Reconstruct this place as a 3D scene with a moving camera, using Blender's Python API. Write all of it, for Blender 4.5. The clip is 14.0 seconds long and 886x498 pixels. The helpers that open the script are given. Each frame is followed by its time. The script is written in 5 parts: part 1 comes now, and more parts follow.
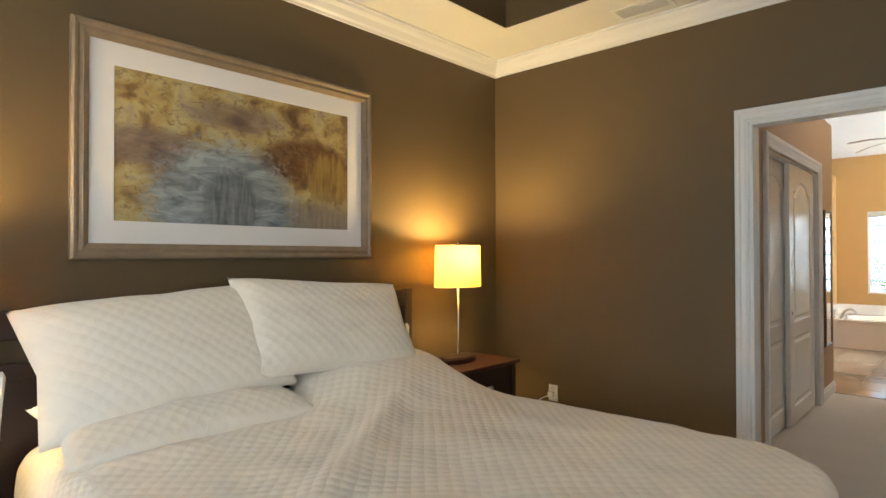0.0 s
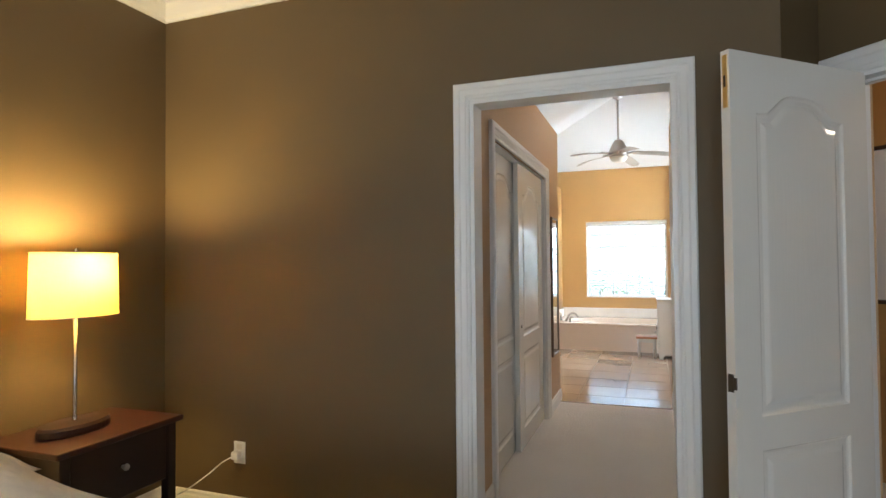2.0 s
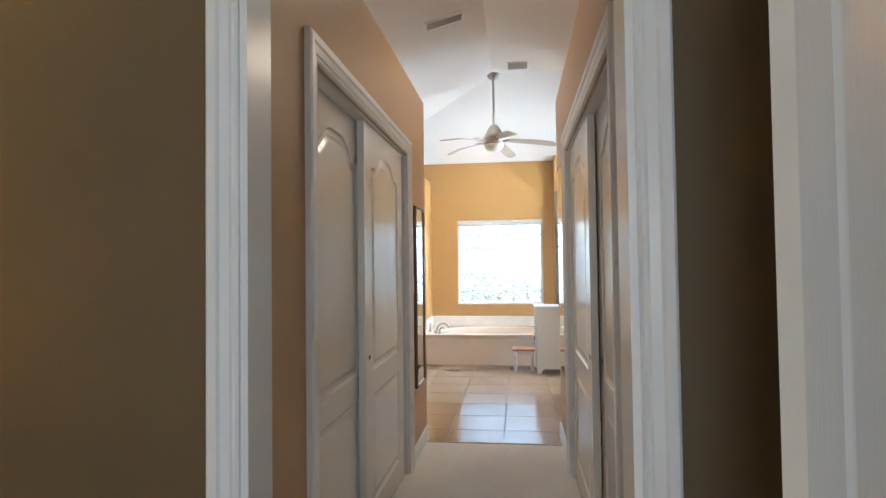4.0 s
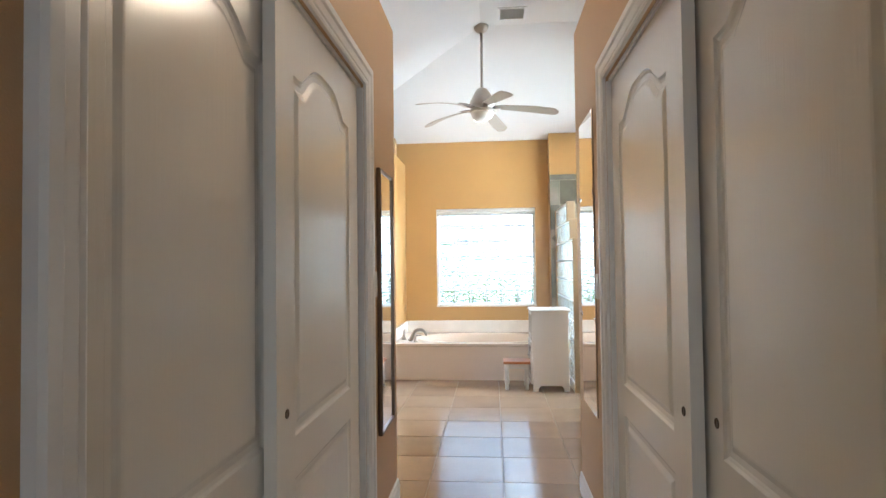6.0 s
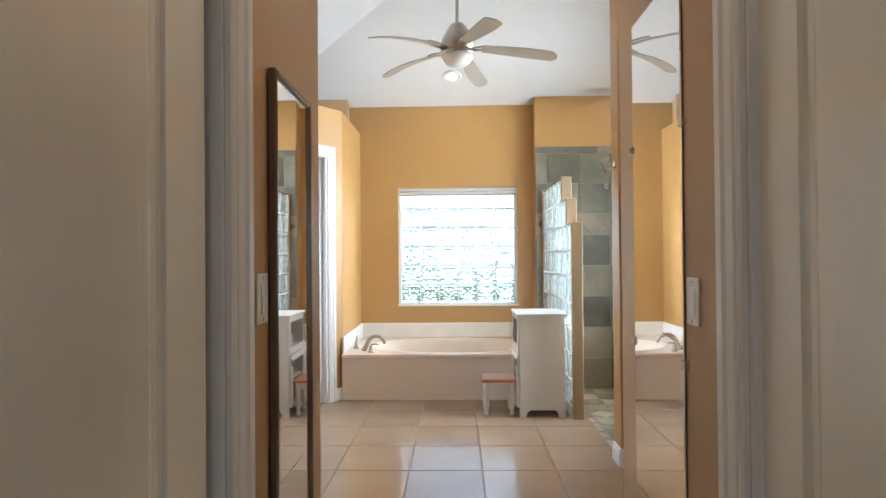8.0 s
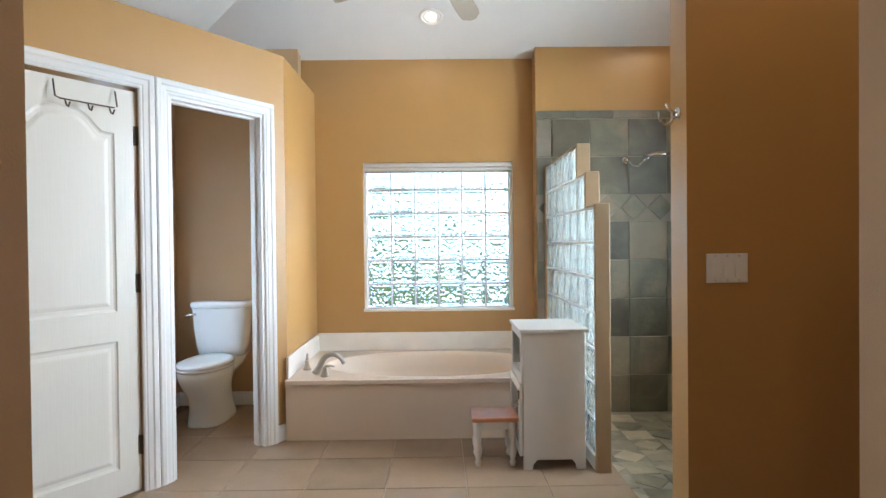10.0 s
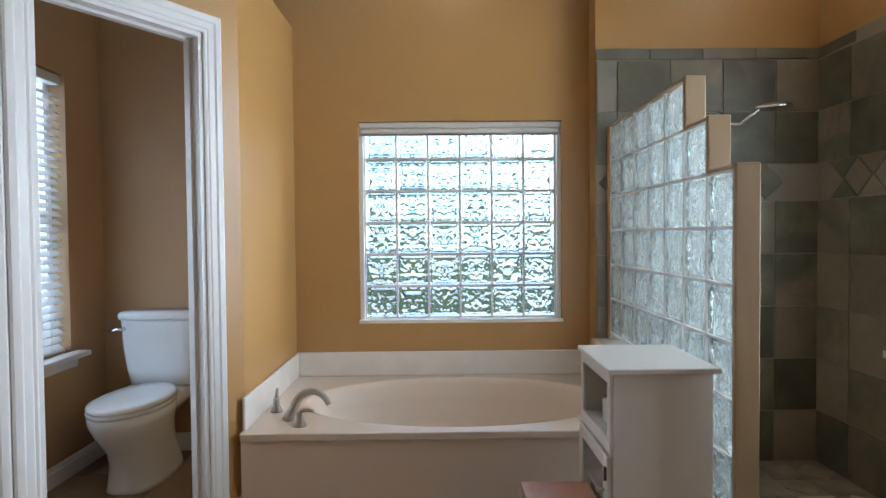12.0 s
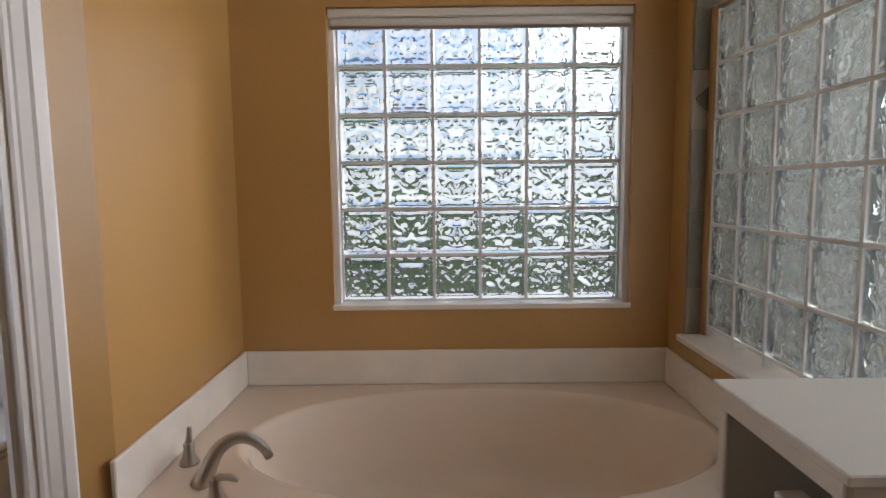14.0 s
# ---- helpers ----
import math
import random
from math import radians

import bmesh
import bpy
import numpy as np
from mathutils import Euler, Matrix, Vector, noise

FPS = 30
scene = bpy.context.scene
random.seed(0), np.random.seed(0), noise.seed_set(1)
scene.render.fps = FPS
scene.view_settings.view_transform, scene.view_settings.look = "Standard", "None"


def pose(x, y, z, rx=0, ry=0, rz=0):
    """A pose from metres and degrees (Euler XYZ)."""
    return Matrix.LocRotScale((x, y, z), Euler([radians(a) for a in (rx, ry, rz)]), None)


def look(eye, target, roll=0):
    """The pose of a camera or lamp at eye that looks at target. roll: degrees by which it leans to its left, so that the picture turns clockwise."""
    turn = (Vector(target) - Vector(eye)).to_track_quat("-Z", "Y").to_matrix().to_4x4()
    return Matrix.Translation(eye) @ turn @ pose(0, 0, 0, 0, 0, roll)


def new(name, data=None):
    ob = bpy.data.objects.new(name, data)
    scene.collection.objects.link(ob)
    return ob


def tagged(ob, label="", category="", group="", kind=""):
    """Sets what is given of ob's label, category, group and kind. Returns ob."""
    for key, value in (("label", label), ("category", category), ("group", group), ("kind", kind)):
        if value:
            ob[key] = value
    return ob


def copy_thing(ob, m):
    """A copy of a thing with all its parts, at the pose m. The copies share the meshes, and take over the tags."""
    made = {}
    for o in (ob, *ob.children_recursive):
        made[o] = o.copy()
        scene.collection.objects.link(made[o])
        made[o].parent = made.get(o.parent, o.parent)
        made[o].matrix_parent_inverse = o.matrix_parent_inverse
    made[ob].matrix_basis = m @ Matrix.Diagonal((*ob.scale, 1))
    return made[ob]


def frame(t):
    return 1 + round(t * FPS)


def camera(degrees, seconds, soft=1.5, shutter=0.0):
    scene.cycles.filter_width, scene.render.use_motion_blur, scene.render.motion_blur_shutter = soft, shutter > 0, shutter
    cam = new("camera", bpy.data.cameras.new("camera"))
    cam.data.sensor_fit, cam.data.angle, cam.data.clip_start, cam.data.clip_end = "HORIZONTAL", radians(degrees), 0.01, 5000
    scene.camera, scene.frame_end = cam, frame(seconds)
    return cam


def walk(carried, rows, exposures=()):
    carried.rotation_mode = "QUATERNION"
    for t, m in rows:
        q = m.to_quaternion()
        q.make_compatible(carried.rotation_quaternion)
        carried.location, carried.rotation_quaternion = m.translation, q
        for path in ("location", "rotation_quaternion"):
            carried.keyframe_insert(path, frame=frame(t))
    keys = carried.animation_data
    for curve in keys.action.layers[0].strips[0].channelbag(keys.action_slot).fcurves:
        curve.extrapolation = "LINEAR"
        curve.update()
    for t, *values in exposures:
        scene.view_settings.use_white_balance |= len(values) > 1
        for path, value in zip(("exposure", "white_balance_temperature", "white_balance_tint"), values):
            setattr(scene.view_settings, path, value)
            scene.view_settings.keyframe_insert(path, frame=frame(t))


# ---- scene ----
cam = camera(75.5, 14.0)
PATH = [
    (0, (0.337, -0.208, 1.301), (-1.021, 1.26, 1.326), -0.1),
    (0.5, (0.273, -0.014, 1.293), (-0.93, 1.583, 1.326), -0.2),
    (1, (0.272, 0.245, 1.301), (-0.763, 1.956, 1.334), -0.2),
    (1.5, (0.261, 0.525, 1.304), (-0.594, 2.332, 1.344), -0.3),
    (2, (0.191, 0.835, 1.316), (-0.494, 2.713, 1.363), -0.5),
    (2.5, (0.133, 1.131, 1.32), (-0.408, 3.055, 1.373), -0.6),
    (3, (0.128, 1.462, 1.32), (-0.299, 3.415, 1.378), -0.7),
    (3.5, (0.093, 1.777, 1.315), (-0.234, 3.75, 1.373), -0.7),
    (6, (-0.117, 3.292, 1.257), (-0.29, 5.284, 1.312), -0.7),
    (6.5, (-0.131, 3.601, 1.255), (-0.293, 5.594, 1.303), -0.5),
    (7, (-0.172, 3.91, 1.274), (-0.302, 5.906, 1.309), -0.5),
    (7.5, (-0.203, 4.261, 1.27), (-0.295, 6.258, 1.295), -0.5),
    (8, (-0.205, 4.564, 1.269), (-0.257, 6.563, 1.286), -0.5),
    (8.5, (-0.195, 4.894, 1.291), (-0.203, 6.894, 1.291), -0.6),
    (9, (-0.179, 5.19, 1.298), (-0.163, 7.19, 1.283), -0.7),
    (11.3, (-0.317, 6.559, 1.287), (-0.297, 8.559, 1.251), -0.6),
    (11.5, (-0.331, 6.681, 1.282), (-0.316, 8.681, 1.239), -0.6),
    (12, (-0.34, 7.028, 1.272), (-0.326, 9.027, 1.22), -0.5),
    (12.5, (-0.342, 7.349, 1.272), (-0.333, 9.348, 1.207), -0.6),
    (13, (-0.378, 7.646, 1.277), (-0.364, 9.644, 1.185), -0.7),
    (13.5, (-0.369, 7.908, 1.246), (-0.367, 9.904, 1.121), -0.6),
    (14, (-0.362, 8.168, 1.234), (-0.366, 10.157, 1.023), -0.6),
]
walk(cam, [(t, look(eye, target, roll)) for t, eye, target, roll in PATH],
     exposures=[(0, 0.43, 6400, 10), (1.0, 0.5, 6200, 10), (3.5, 0.5, 5800, 10), (6.0, 0.5, 5850, 10), (7.0, 0.36, 5950, 10), (9.0, -0.04, 5980, 10),
                (11.5, -0.66, 5850, 9), (12.0, -0.91, 5900, 11), (13.0, -1.39, 6750, 21), (14.0, -1.58, 7050, 22)])

# ---------- world and light ----------
world = bpy.data.worlds.new("sky")
scene.world = world
world.use_nodes = True
wn = world.node_tree.nodes
sky = wn.new("ShaderNodeTexSky")
sky.sky_type = "NISHITA"
sky.sun_disc = False
sky.sun_elevation = radians(60)
sky.sun_rotation = radians(75)
world.node_tree.links.new(sky.outputs[0], wn["Background"].inputs[0])
wn["Background"].inputs[1].default_value = 0.15


def lamp(name, kind, m, energy, colour=(1, 1, 1), size=0.1, size_y=None, spread=180):
    data = bpy.data.lights.new(name, kind)
    data.energy, data.color = energy, colour
    if kind == "AREA":
        data.shape, data.size, data.size_y = "RECTANGLE", size, size_y or size
        data.spread = radians(spread)
    elif kind == "SUN":
        data.angle = size
    else:
        data.shadow_soft_size = size
    ob = new(name, data)
    ob.matrix_world = m
    return ob


lamp("sun", "SUN", look((4.8, 1.3, 8.6), (0, 0, 0)), 2.0, (1, 0.94, 0.85), radians(0.5))

# daylight in the window openings
DAY = (0.86, 0.94, 1.0)
lamp("daylight_bedroom_south", "AREA", look((-0.13, -2.86, 1.38), (-0.13, 0, 1.38)), 58, DAY, 2.5, 1.6)
lamp("daylight_bedroom_east", "AREA", look((2.12, -1.0, 1.4), (0, -1.0, 1.4)), 18, DAY, 1.7, 1.5)
lamp("daylight_shower", "AREA", look((2.08, 9.16, 1.58), (-1.2, 9.78, 1.35)), 88, DAY, 1.15, 1.7, 105)
lamp("daylight_wc", "AREA", look((-2.47, 9.69, 1.40), (0, 9.69, 1.34)), 38, (0.72, 0.86, 1.0), 0.75, 1.35)
lamp("daylight_bath_west", "AREA", look((-2.88, 7.1, 1.5), (0, 6.6, 1.6)), 7, DAY, 1.05, 1.15)
# added lamp outside the tub window, aimed in to brighten the west alcove wall
lamp("daylight_tub_fill", "AREA", look((0.75, 11.3, 2.3), (-1.2, 9.9, 1.2)), 80, DAY, 1.3, 0.7, 100)

# ---------- materials ----------
MATS = {}


def mat(name, colour, rough=0.5, metal=0.0, vary=0.08, scale=3.0, grain=0.0, grain_scale=200.0, bump=0.0, bump_scale=120.0,
        emit=None, strength=0.0, transmission=0.0, ior=1.45, sheen=0.0, island=0.0, spec=0.5, coat=0.0, stretch=None):
    m = bpy.data.materials.new(name)
    m.use_nodes = True
    nt = m.node_tree
    b = nt.nodes["Principled BSDF"]
    b.inputs["Roughness"].default_value = rough
    b.inputs["Metallic"].default_value = metal
    b.inputs["Transmission Weight"].default_value = transmission
    b.inputs["IOR"].default_value = ior
    b.inputs["Specular IOR Level"].default_value = spec
    b.inputs["Sheen Weight"].default_value = sheen
    b.inputs["Coat Weight"].default_value = coat
    co = nt.nodes.new("ShaderNodeTexCoord")
    n1 = nt.nodes.new("ShaderNodeTexNoise")
    n1.inputs["Scale"].default_value = scale
    n1.inputs["Detail"].default_value = 6
    if island:
        # each piece is cut from another place of the stone
        ri = nt.nodes.new("ShaderNodeObjectInfo")
        sh = nt.nodes.new("ShaderNodeVectorMath"); sh.operation = "MULTIPLY_ADD"
        sh.inputs[1].default_value = (37, 53, 71)
        nt.links.new(ri.outputs["Random"], sh.inputs[0])
        nt.links.new(co.outputs["Object"], sh.inputs[2])
        nt.links.new(sh.outputs[0], n1.inputs["Vector"])
    else:
        nt.links.new(co.outputs["Object"], n1.inputs["Vector"])
    n2 = nt.nodes.new("ShaderNodeTexNoise")
    n2.inputs["Scale"].default_value = grain_scale
    nt.links.new(co.outputs["Object"], n2.inputs["Vector"])
    # value = 1 + vary*(n1-.5)*2 + grain*(n2-.5)*2
    a = nt.nodes.new("ShaderNodeMath"); a.operation = "MULTIPLY_ADD"
    a.inputs[1].default_value, a.inputs[2].default_value = 2 * vary, 1 - vary
    nt.links.new(n1.outputs[0], a.inputs[0])
    c = nt.nodes.new("ShaderNodeMath"); c.operation = "MULTIPLY_ADD"
    c.inputs[1].default_value = 2 * grain
    nt.links.new(n2.outputs[0], c.inputs[0])
    nt.links.new(a.outputs[0], c.inputs[2])
    last = c
    if island:
        oi = nt.nodes.new("ShaderNodeObjectInfo")
        d = nt.nodes.new("ShaderNodeMath"); d.operation = "MULTIPLY_ADD"
        d.inputs[1].default_value = 2 * island
        nt.links.new(oi.outputs["Random"], d.inputs[0])
        nt.links.new(c.outputs[0], d.inputs[2])
        e = nt.nodes.new("ShaderNodeMath"); e.operation = "SUBTRACT"
        e.inputs[1].default_value = island
        nt.links.new(d.outputs[0], e.inputs[0])
        last = e
    mul = nt.nodes.new("ShaderNodeVectorMath"); mul.operation = "SCALE"
    mul.inputs[0].default_value = colour
    nt.links.new(last.outputs[0], mul.inputs["Scale"])
    nt.links.new(mul.outputs[0], b.inputs["Base Color"])
    if bump:
        nb = nt.nodes.new("ShaderNodeTexNoise")
        nb.inputs["Scale"].default_value = bump_scale
        nb.inputs["Detail"].default_value = 4
        if stretch:
            sp = nt.nodes.new("ShaderNodeMapping")
            sp.inputs["Scale"].default_value = stretch
            nt.links.new(co.outputs["Object"], sp.inputs["Vector"])
            nt.links.new(sp.outputs[0], nb.inputs["Vector"])
        else:
            nt.links.new(co.outputs["Object"], nb.inputs["Vector"])
        bp = nt.nodes.new("ShaderNodeBump")
        bp.inputs["Strength"].default_value = bump
        bp.inputs["Distance"].default_value = 0.01
        nt.links.new(nb.outputs[0], bp.inputs["Height"])
        nt.links.new(bp.outputs[0], b.inputs["Normal"])
    if emit:
        b.inputs["Emission Color"].default_value = (*emit, 1)
        b.inputs["Emission Strength"].default_value = strength
    MATS[name] = m
    return m


BROWN = mat("brown_paint", (0.122, 0.082, 0.038), 0.55, vary=0.05, bump=0.12, bump_scale=260)
GOLD = mat("gold_paint", (0.44, 0.245, 0.080), 0.33, spec=0.9, vary=0.05, bump=0.12, bump_scale=260)
TAN = mat("tan_paint", (0.51, 0.335, 0.18), 0.5, vary=0.05, bump=0.12, bump_scale=260)
WHITE = mat("white_gloss_paint", (0.78, 0.77, 0.75), 0.3, vary=0.03, bump=0.02, bump_scale=60)
DOORW = mat("door_white_paint", (0.78, 0.75, 0.685), 0.21, spec=0.75, vary=0.03, bump=0.07, bump_scale=90, stretch=(1.2, 1.2, 0.06))
CEIL = mat("ceiling_white", (0.77, 0.755, 0.73), 0.8, vary=0.02, bump=0.25, bump_scale=90)
CARPET = mat("carpet", (0.70, 0.66, 0.61), 0.95, vary=0.08, grain=0.25, grain_scale=350, bump=0.9, bump_scale=300, sheen=0.3)
GROUT = mat("grout", (0.33, 0.26, 0.19), 0.9)
CHROME = mat("chrome", (0.75, 0.75, 0.74), 0.12, 1.0, vary=0.02)
NICKEL = mat("brushed_nickel", (0.50, 0.46, 0.41), 0.28, 1.0, vary=0.05)
BRASS = mat("brass", (0.72, 0.52, 0.22), 0.3, 1.0)
DARK = mat("dark_bronze", (0.10, 0.08, 0.06), 0.4, 0.8)
ESPRESSO = mat("espresso_wood", (0.028, 0.013, 0.009), 0.35, vary=0.3, scale=8)
CHERRY = mat("cherry_wood", (0.036, 0.012, 0.0075), 0.32, vary=0.3, scale=10)
LINEN = mat("cream_quilt", (0.74, 0.68, 0.58), 0.85, vary=0.04, grain=0.05, bump=0.2, bump_scale=400, sheen=0.3)
GLASS = mat("glass", (0.95, 0.98, 0.97), 0.02, transmission=1.0, vary=0.0)
MIRROR = mat("mirror_silver", (0.9, 0.9, 0.9), 0.02, 1.0, vary=0.0)
PORCELAIN = mat("porcelain", (0.80, 0.82, 0.84), 0.08, vary=0.01)
ACRYL = mat("tub_acrylic", (0.78, 0.655, 0.54), 0.12, vary=0.02)
MARBLE = mat("cultured_marble", (0.80, 0.75, 0.68), 0.2, vary=0.12, scale=6)
BLACK = mat("dark_gap", (0.02, 0.018, 0.015), 0.8)
CABW = mat("cabinet_white", (0.68, 0.65, 0.60), 0.4, vary=0.03)
OAKRED = mat("stool_wood", (0.50, 0.20, 0.085), 0.3, vary=0.25, scale=14)


# ---------- mesh helpers ----------
def part(name, bm, material, parent=None, label="", smooth=False, kind=""):
    me = bpy.data.meshes.new(name)
    bmesh.ops.recalc_face_normals(bm, faces=bm.faces[:])
    bm.to_mesh(me)
    bm.free()
    if smooth:
        me.polygons.foreach_set("use_smooth", [True] * len(me.polygons))
        me.update()
    if material:
        me.materials.append(material)
    ob = new(name, me)
    if parent is not None:
        ob.parent = parent
    if label:
        ob["label"] = label
    if kind:
        ob["kind"] = kind
    return ob


def empty(name, m=None):
    ob = new(name)
    ob.empty_display_size = 0.05
    if m is not None:
        ob.matrix_world = m
    return ob


def box(bm, x0, y0, z0, x1, y1, z1, bevel=0.0, m=None, seg=1):
    vs = [bm.verts.new((x, y, z)) for x in (x0, x1) for y in (y0, y1) for z in (z0, z1)]
    fs = [bm.faces.new([vs[i] for i in f]) for f in ((0, 1, 3, 2), (4, 6, 7, 5), (0, 4, 5, 1), (2, 3, 7, 6), (0, 2, 6, 4), (1, 5, 7, 3))]
    if bevel:
        es = list({e for f in fs for e in f.edges})
        r = bmesh.ops.bevel(bm, geom=es, offset=bevel, segments=seg, profile=0.5, affect="EDGES")
        vs = list({v for v in vs if v.is_valid} | {v for f in r["faces"] for v in f.verts})
    if m is not None:
        bmesh.ops.transform(bm, matrix=m, verts=[v for v in vs if v.is_valid])
    return bm


def cube(*a, **k):
    return box(bmesh.new(), *a, **k)


def lathe(bm, profile, n=32, m=None):
    rings = []
    for r, z in profile:
        rings.append([bm.verts.new((r * math.cos(2 * math.pi * i / n), r * math.sin(2 * math.pi * i / n), z)) for i in range(n)])
    for a, b in zip(rings, rings[1:]):
        for i in range(n):
            bm.faces.new((a[i], a[(i + 1) % n], b[(i + 1) % n], b[i]))
    bm.faces.new(rings[0][::-1])
    bm.faces.new(rings[-1])
    if m is not None:
        bmesh.ops.transform(bm, matrix=m, verts=[v for r in rings for v in r])
    return bm


def loft(bm, rings, cap=True, closed=True, m=None):
    vr = [[bm.verts.new(p) for p in r] for r in rings]
    n = len(vr[0])
    for a, b in zip(vr, vr[1:]):
        for i in range(n if closed else n - 1):
            bm.faces.new((a[i], a[(i + 1) % n], b[(i + 1) % n], b[i]))
    if cap:
        bm.faces.new(vr[0][::-1])
        bm.faces.new(vr[-1])
    if m is not None:
        bmesh.ops.transform(bm, matrix=m, verts=[v for r in vr for v in r])
    return bm


def tube(bm, pts, radius, n=12):
    pts = [Vector(p) for p in pts]
    rings = []
    up = Vector((0.123, 0.31, 0.94)).normalized()
    for i, p in enumerate(pts):
        d = (pts[min(i + 1, len(pts) - 1)] - pts[max(i - 1, 0)]).normalized()
        a = d.cross(up)
        if a.length < 0.1:
            a = d.cross(Vector((1, 0, 0)))
        a.normalize()
        b = d.cross(a)
        r = radius[i] if isinstance(radius, (list, tuple)) else radius
        rings.append([p + r * (math.cos(2 * math.pi * k / n) * a + math.sin(2 * math.pi * k / n) * b) for k in range(n)])
    return loft(bm, rings)


def sweep(bm, profile, path, closed=False):
    """Profile of (out, up) pairs swept along a path of (point, out, up) frames."""
    rings = [[Vector(p) + a * Vector(o) + b * Vector(u) for a, b in profile] for p, o, u in path]
    if closed:
        rings.append(rings[0])
    return loft(bm, rings, cap=not closed)


def holed(u0, u1, v0, v1, holes):
    """Rectangles that tile [u0,u1]x[v0,v1] but for the holes (u0,u1,v0,v1)."""
    us = sorted({u0, u1, *[h[0] for h in holes], *[h[1] for h in holes]})
    out = []
    for a, b in zip(us, us[1:]):
        cuts = sorted((h[2], h[3]) for h in holes if h[0] <= a and h[1] >= b)
        v = v0
        for c, d in cuts:
            if c > v:
                out.append((a, b, v, c))
            v = max(v, d)
        if v < v1:
            out.append((a, b, v, v1))
    return out


def wall(name, p, q, thick, z0, z1, material, holes=(), label="", back=None):
    """Wall whose seen face runs from p to q; its thickness goes to the left of that way. Holes: along from p, heights."""
    p, q = Vector((*p, 0)), Vector((*q, 0))
    length = (q - p).length
    ang = math.atan2(q.y - p.y, q.x - p.x)
    bm = bmesh.new()
    for a, b, c, d in holed(0, length, z0, z1, holes):
        box(bm, a, 0, c, b, thick, d)
    bmesh.ops.remove_doubles(bm, verts=bm.verts[:], dist=1e-5)
    bmesh.ops.transform(bm, matrix=Matrix.Translation(p) @ Matrix.Rotation(ang, 4, "Z"), verts=bm.verts[:])
    ob = part(name, bm, material, None, kind="structure")
    if label:
        ob["label"] = label
    ob["category"] = "wall"
    if back:
        ob.data.materials.append(back)
        n = Matrix.Rotation(ang, 3, "Z") @ Vector((0, 1, 0))
        for f in ob.data.polygons:
            if f.normal.dot(n) > 0.9:
                f.material_index = 1
    return ob


def casing(name, m, width, height, w=0.09, both=None, label="white moulded door casing"):
    """Door casing in the local xz plane: the opening is [0,width] x [0,height]; it stands out to -y."""
    prof = [(0.0, 0.0), (0.0, 0.012), (0.008, 0.016), (0.018, 0.014), (0.024, 0.018), (0.05, 0.020), (0.058, 0.026), (0.082, 0.026), (0.09, 0.020), (0.09, 0.0)]
    prof = [(a * w / 0.09, b) for a, b in prof]
    o = lambda x, z: Vector((x, 0, z))
    path = [(o(0, 0), (-1, 0, 0), (0, -1, 0)), (o(0, height), (-1, 0, 1), (0, -1, 0)), (o(width, height), (1, 0, 1), (0, -1, 0)), (o(width, 0), (1, 0, 0), (0, -1, 0))]
    bm = sweep(bmesh.new(), prof, path)
    bmesh.ops.transform(bm, matrix=m, verts=bm.verts[:])
    ob = part(name, bm, WHITE, None, kind="structure")
    tagged(ob, label, "door casing")
    return ob


def panel_door(bm, w, h, t, panels):
    """A slab [0,w]x[0,t]x[0,h] whose front (-y) has moulded panels (x0, x1, z0, z1, rise)."""
    def outline(p, d):
        x0, x1, z0, z1, rise = p
        x0, x1, z0, z1 = x0 + d, x1 - d, z0 + d, z1 - d
        pts = [(x0, z0), (x1, z0)]
        n = 16 if rise else 1
        for i in range(n + 1):
            u = 1 - 2 * i / n
            s = max(0.0, 1 - (abs(u) / 0.8) ** 2) if rise else 0
            s = s * s * (3 - 2 * s) if rise else 0
            pts.append(((x0 + x1) / 2 + u * (x1 - x0) / 2, z1 + rise * s))
        return pts
    for y, inner in ((0, True), (t, False)):
        es = []
        loops = [[(0, 0), (w, 0), (w, h), (0, h)]] + ([outline(p, 0) for p in panels] if inner else [])
        for lp in loops:
            vs = [bm.verts.new((x, y, z)) for x, z in lp]
            es += [bm.edges.new((vs[i], vs[(i + 1) % len(vs)])) for i in range(len(vs))]
        bmesh.ops.triangle_fill(bm, edges=es, use_beauty=True)
    for a, b in (((0, 0), (w, 0)), ((w, 0), (w, h)), ((w, h), (0, h)), ((0, h), (0, 0))):
        bm.faces.new([bm.verts.new(c) for c in ((a[0], 0, a[1]), (b[0], 0, b[1]), (b[0], t, b[1]), (a[0], t, a[1]))])
    for p in panels:
        rings = []
        for d, y in ((0, 0), (0.006, 0.006), (0.014, 0.009), (0.030, 0.009), (0.046, 0.003), (0.052, 0.002)):
            rings.append([Vector((x, y, z)) for x, z in outline(p, d)])
        vr = [[bm.verts.new(c) for c in r] for r in rings]
        n = len(vr[0])
        for a, b in zip(vr, vr[1:]):
            for i in range(n):
                bm.faces.new((a[i], a[(i + 1) % n], b[(i + 1) % n], b[i]))
        es = [bm.edges.get((vr[-1][i], vr[-1][(i + 1) % n])) for i in range(n)]
        bmesh.ops.triangle_fill(bm, edges=es, use_beauty=True)
    bmesh.ops.remove_doubles(bm, verts=bm.verts[:], dist=1e-5)
    return bm


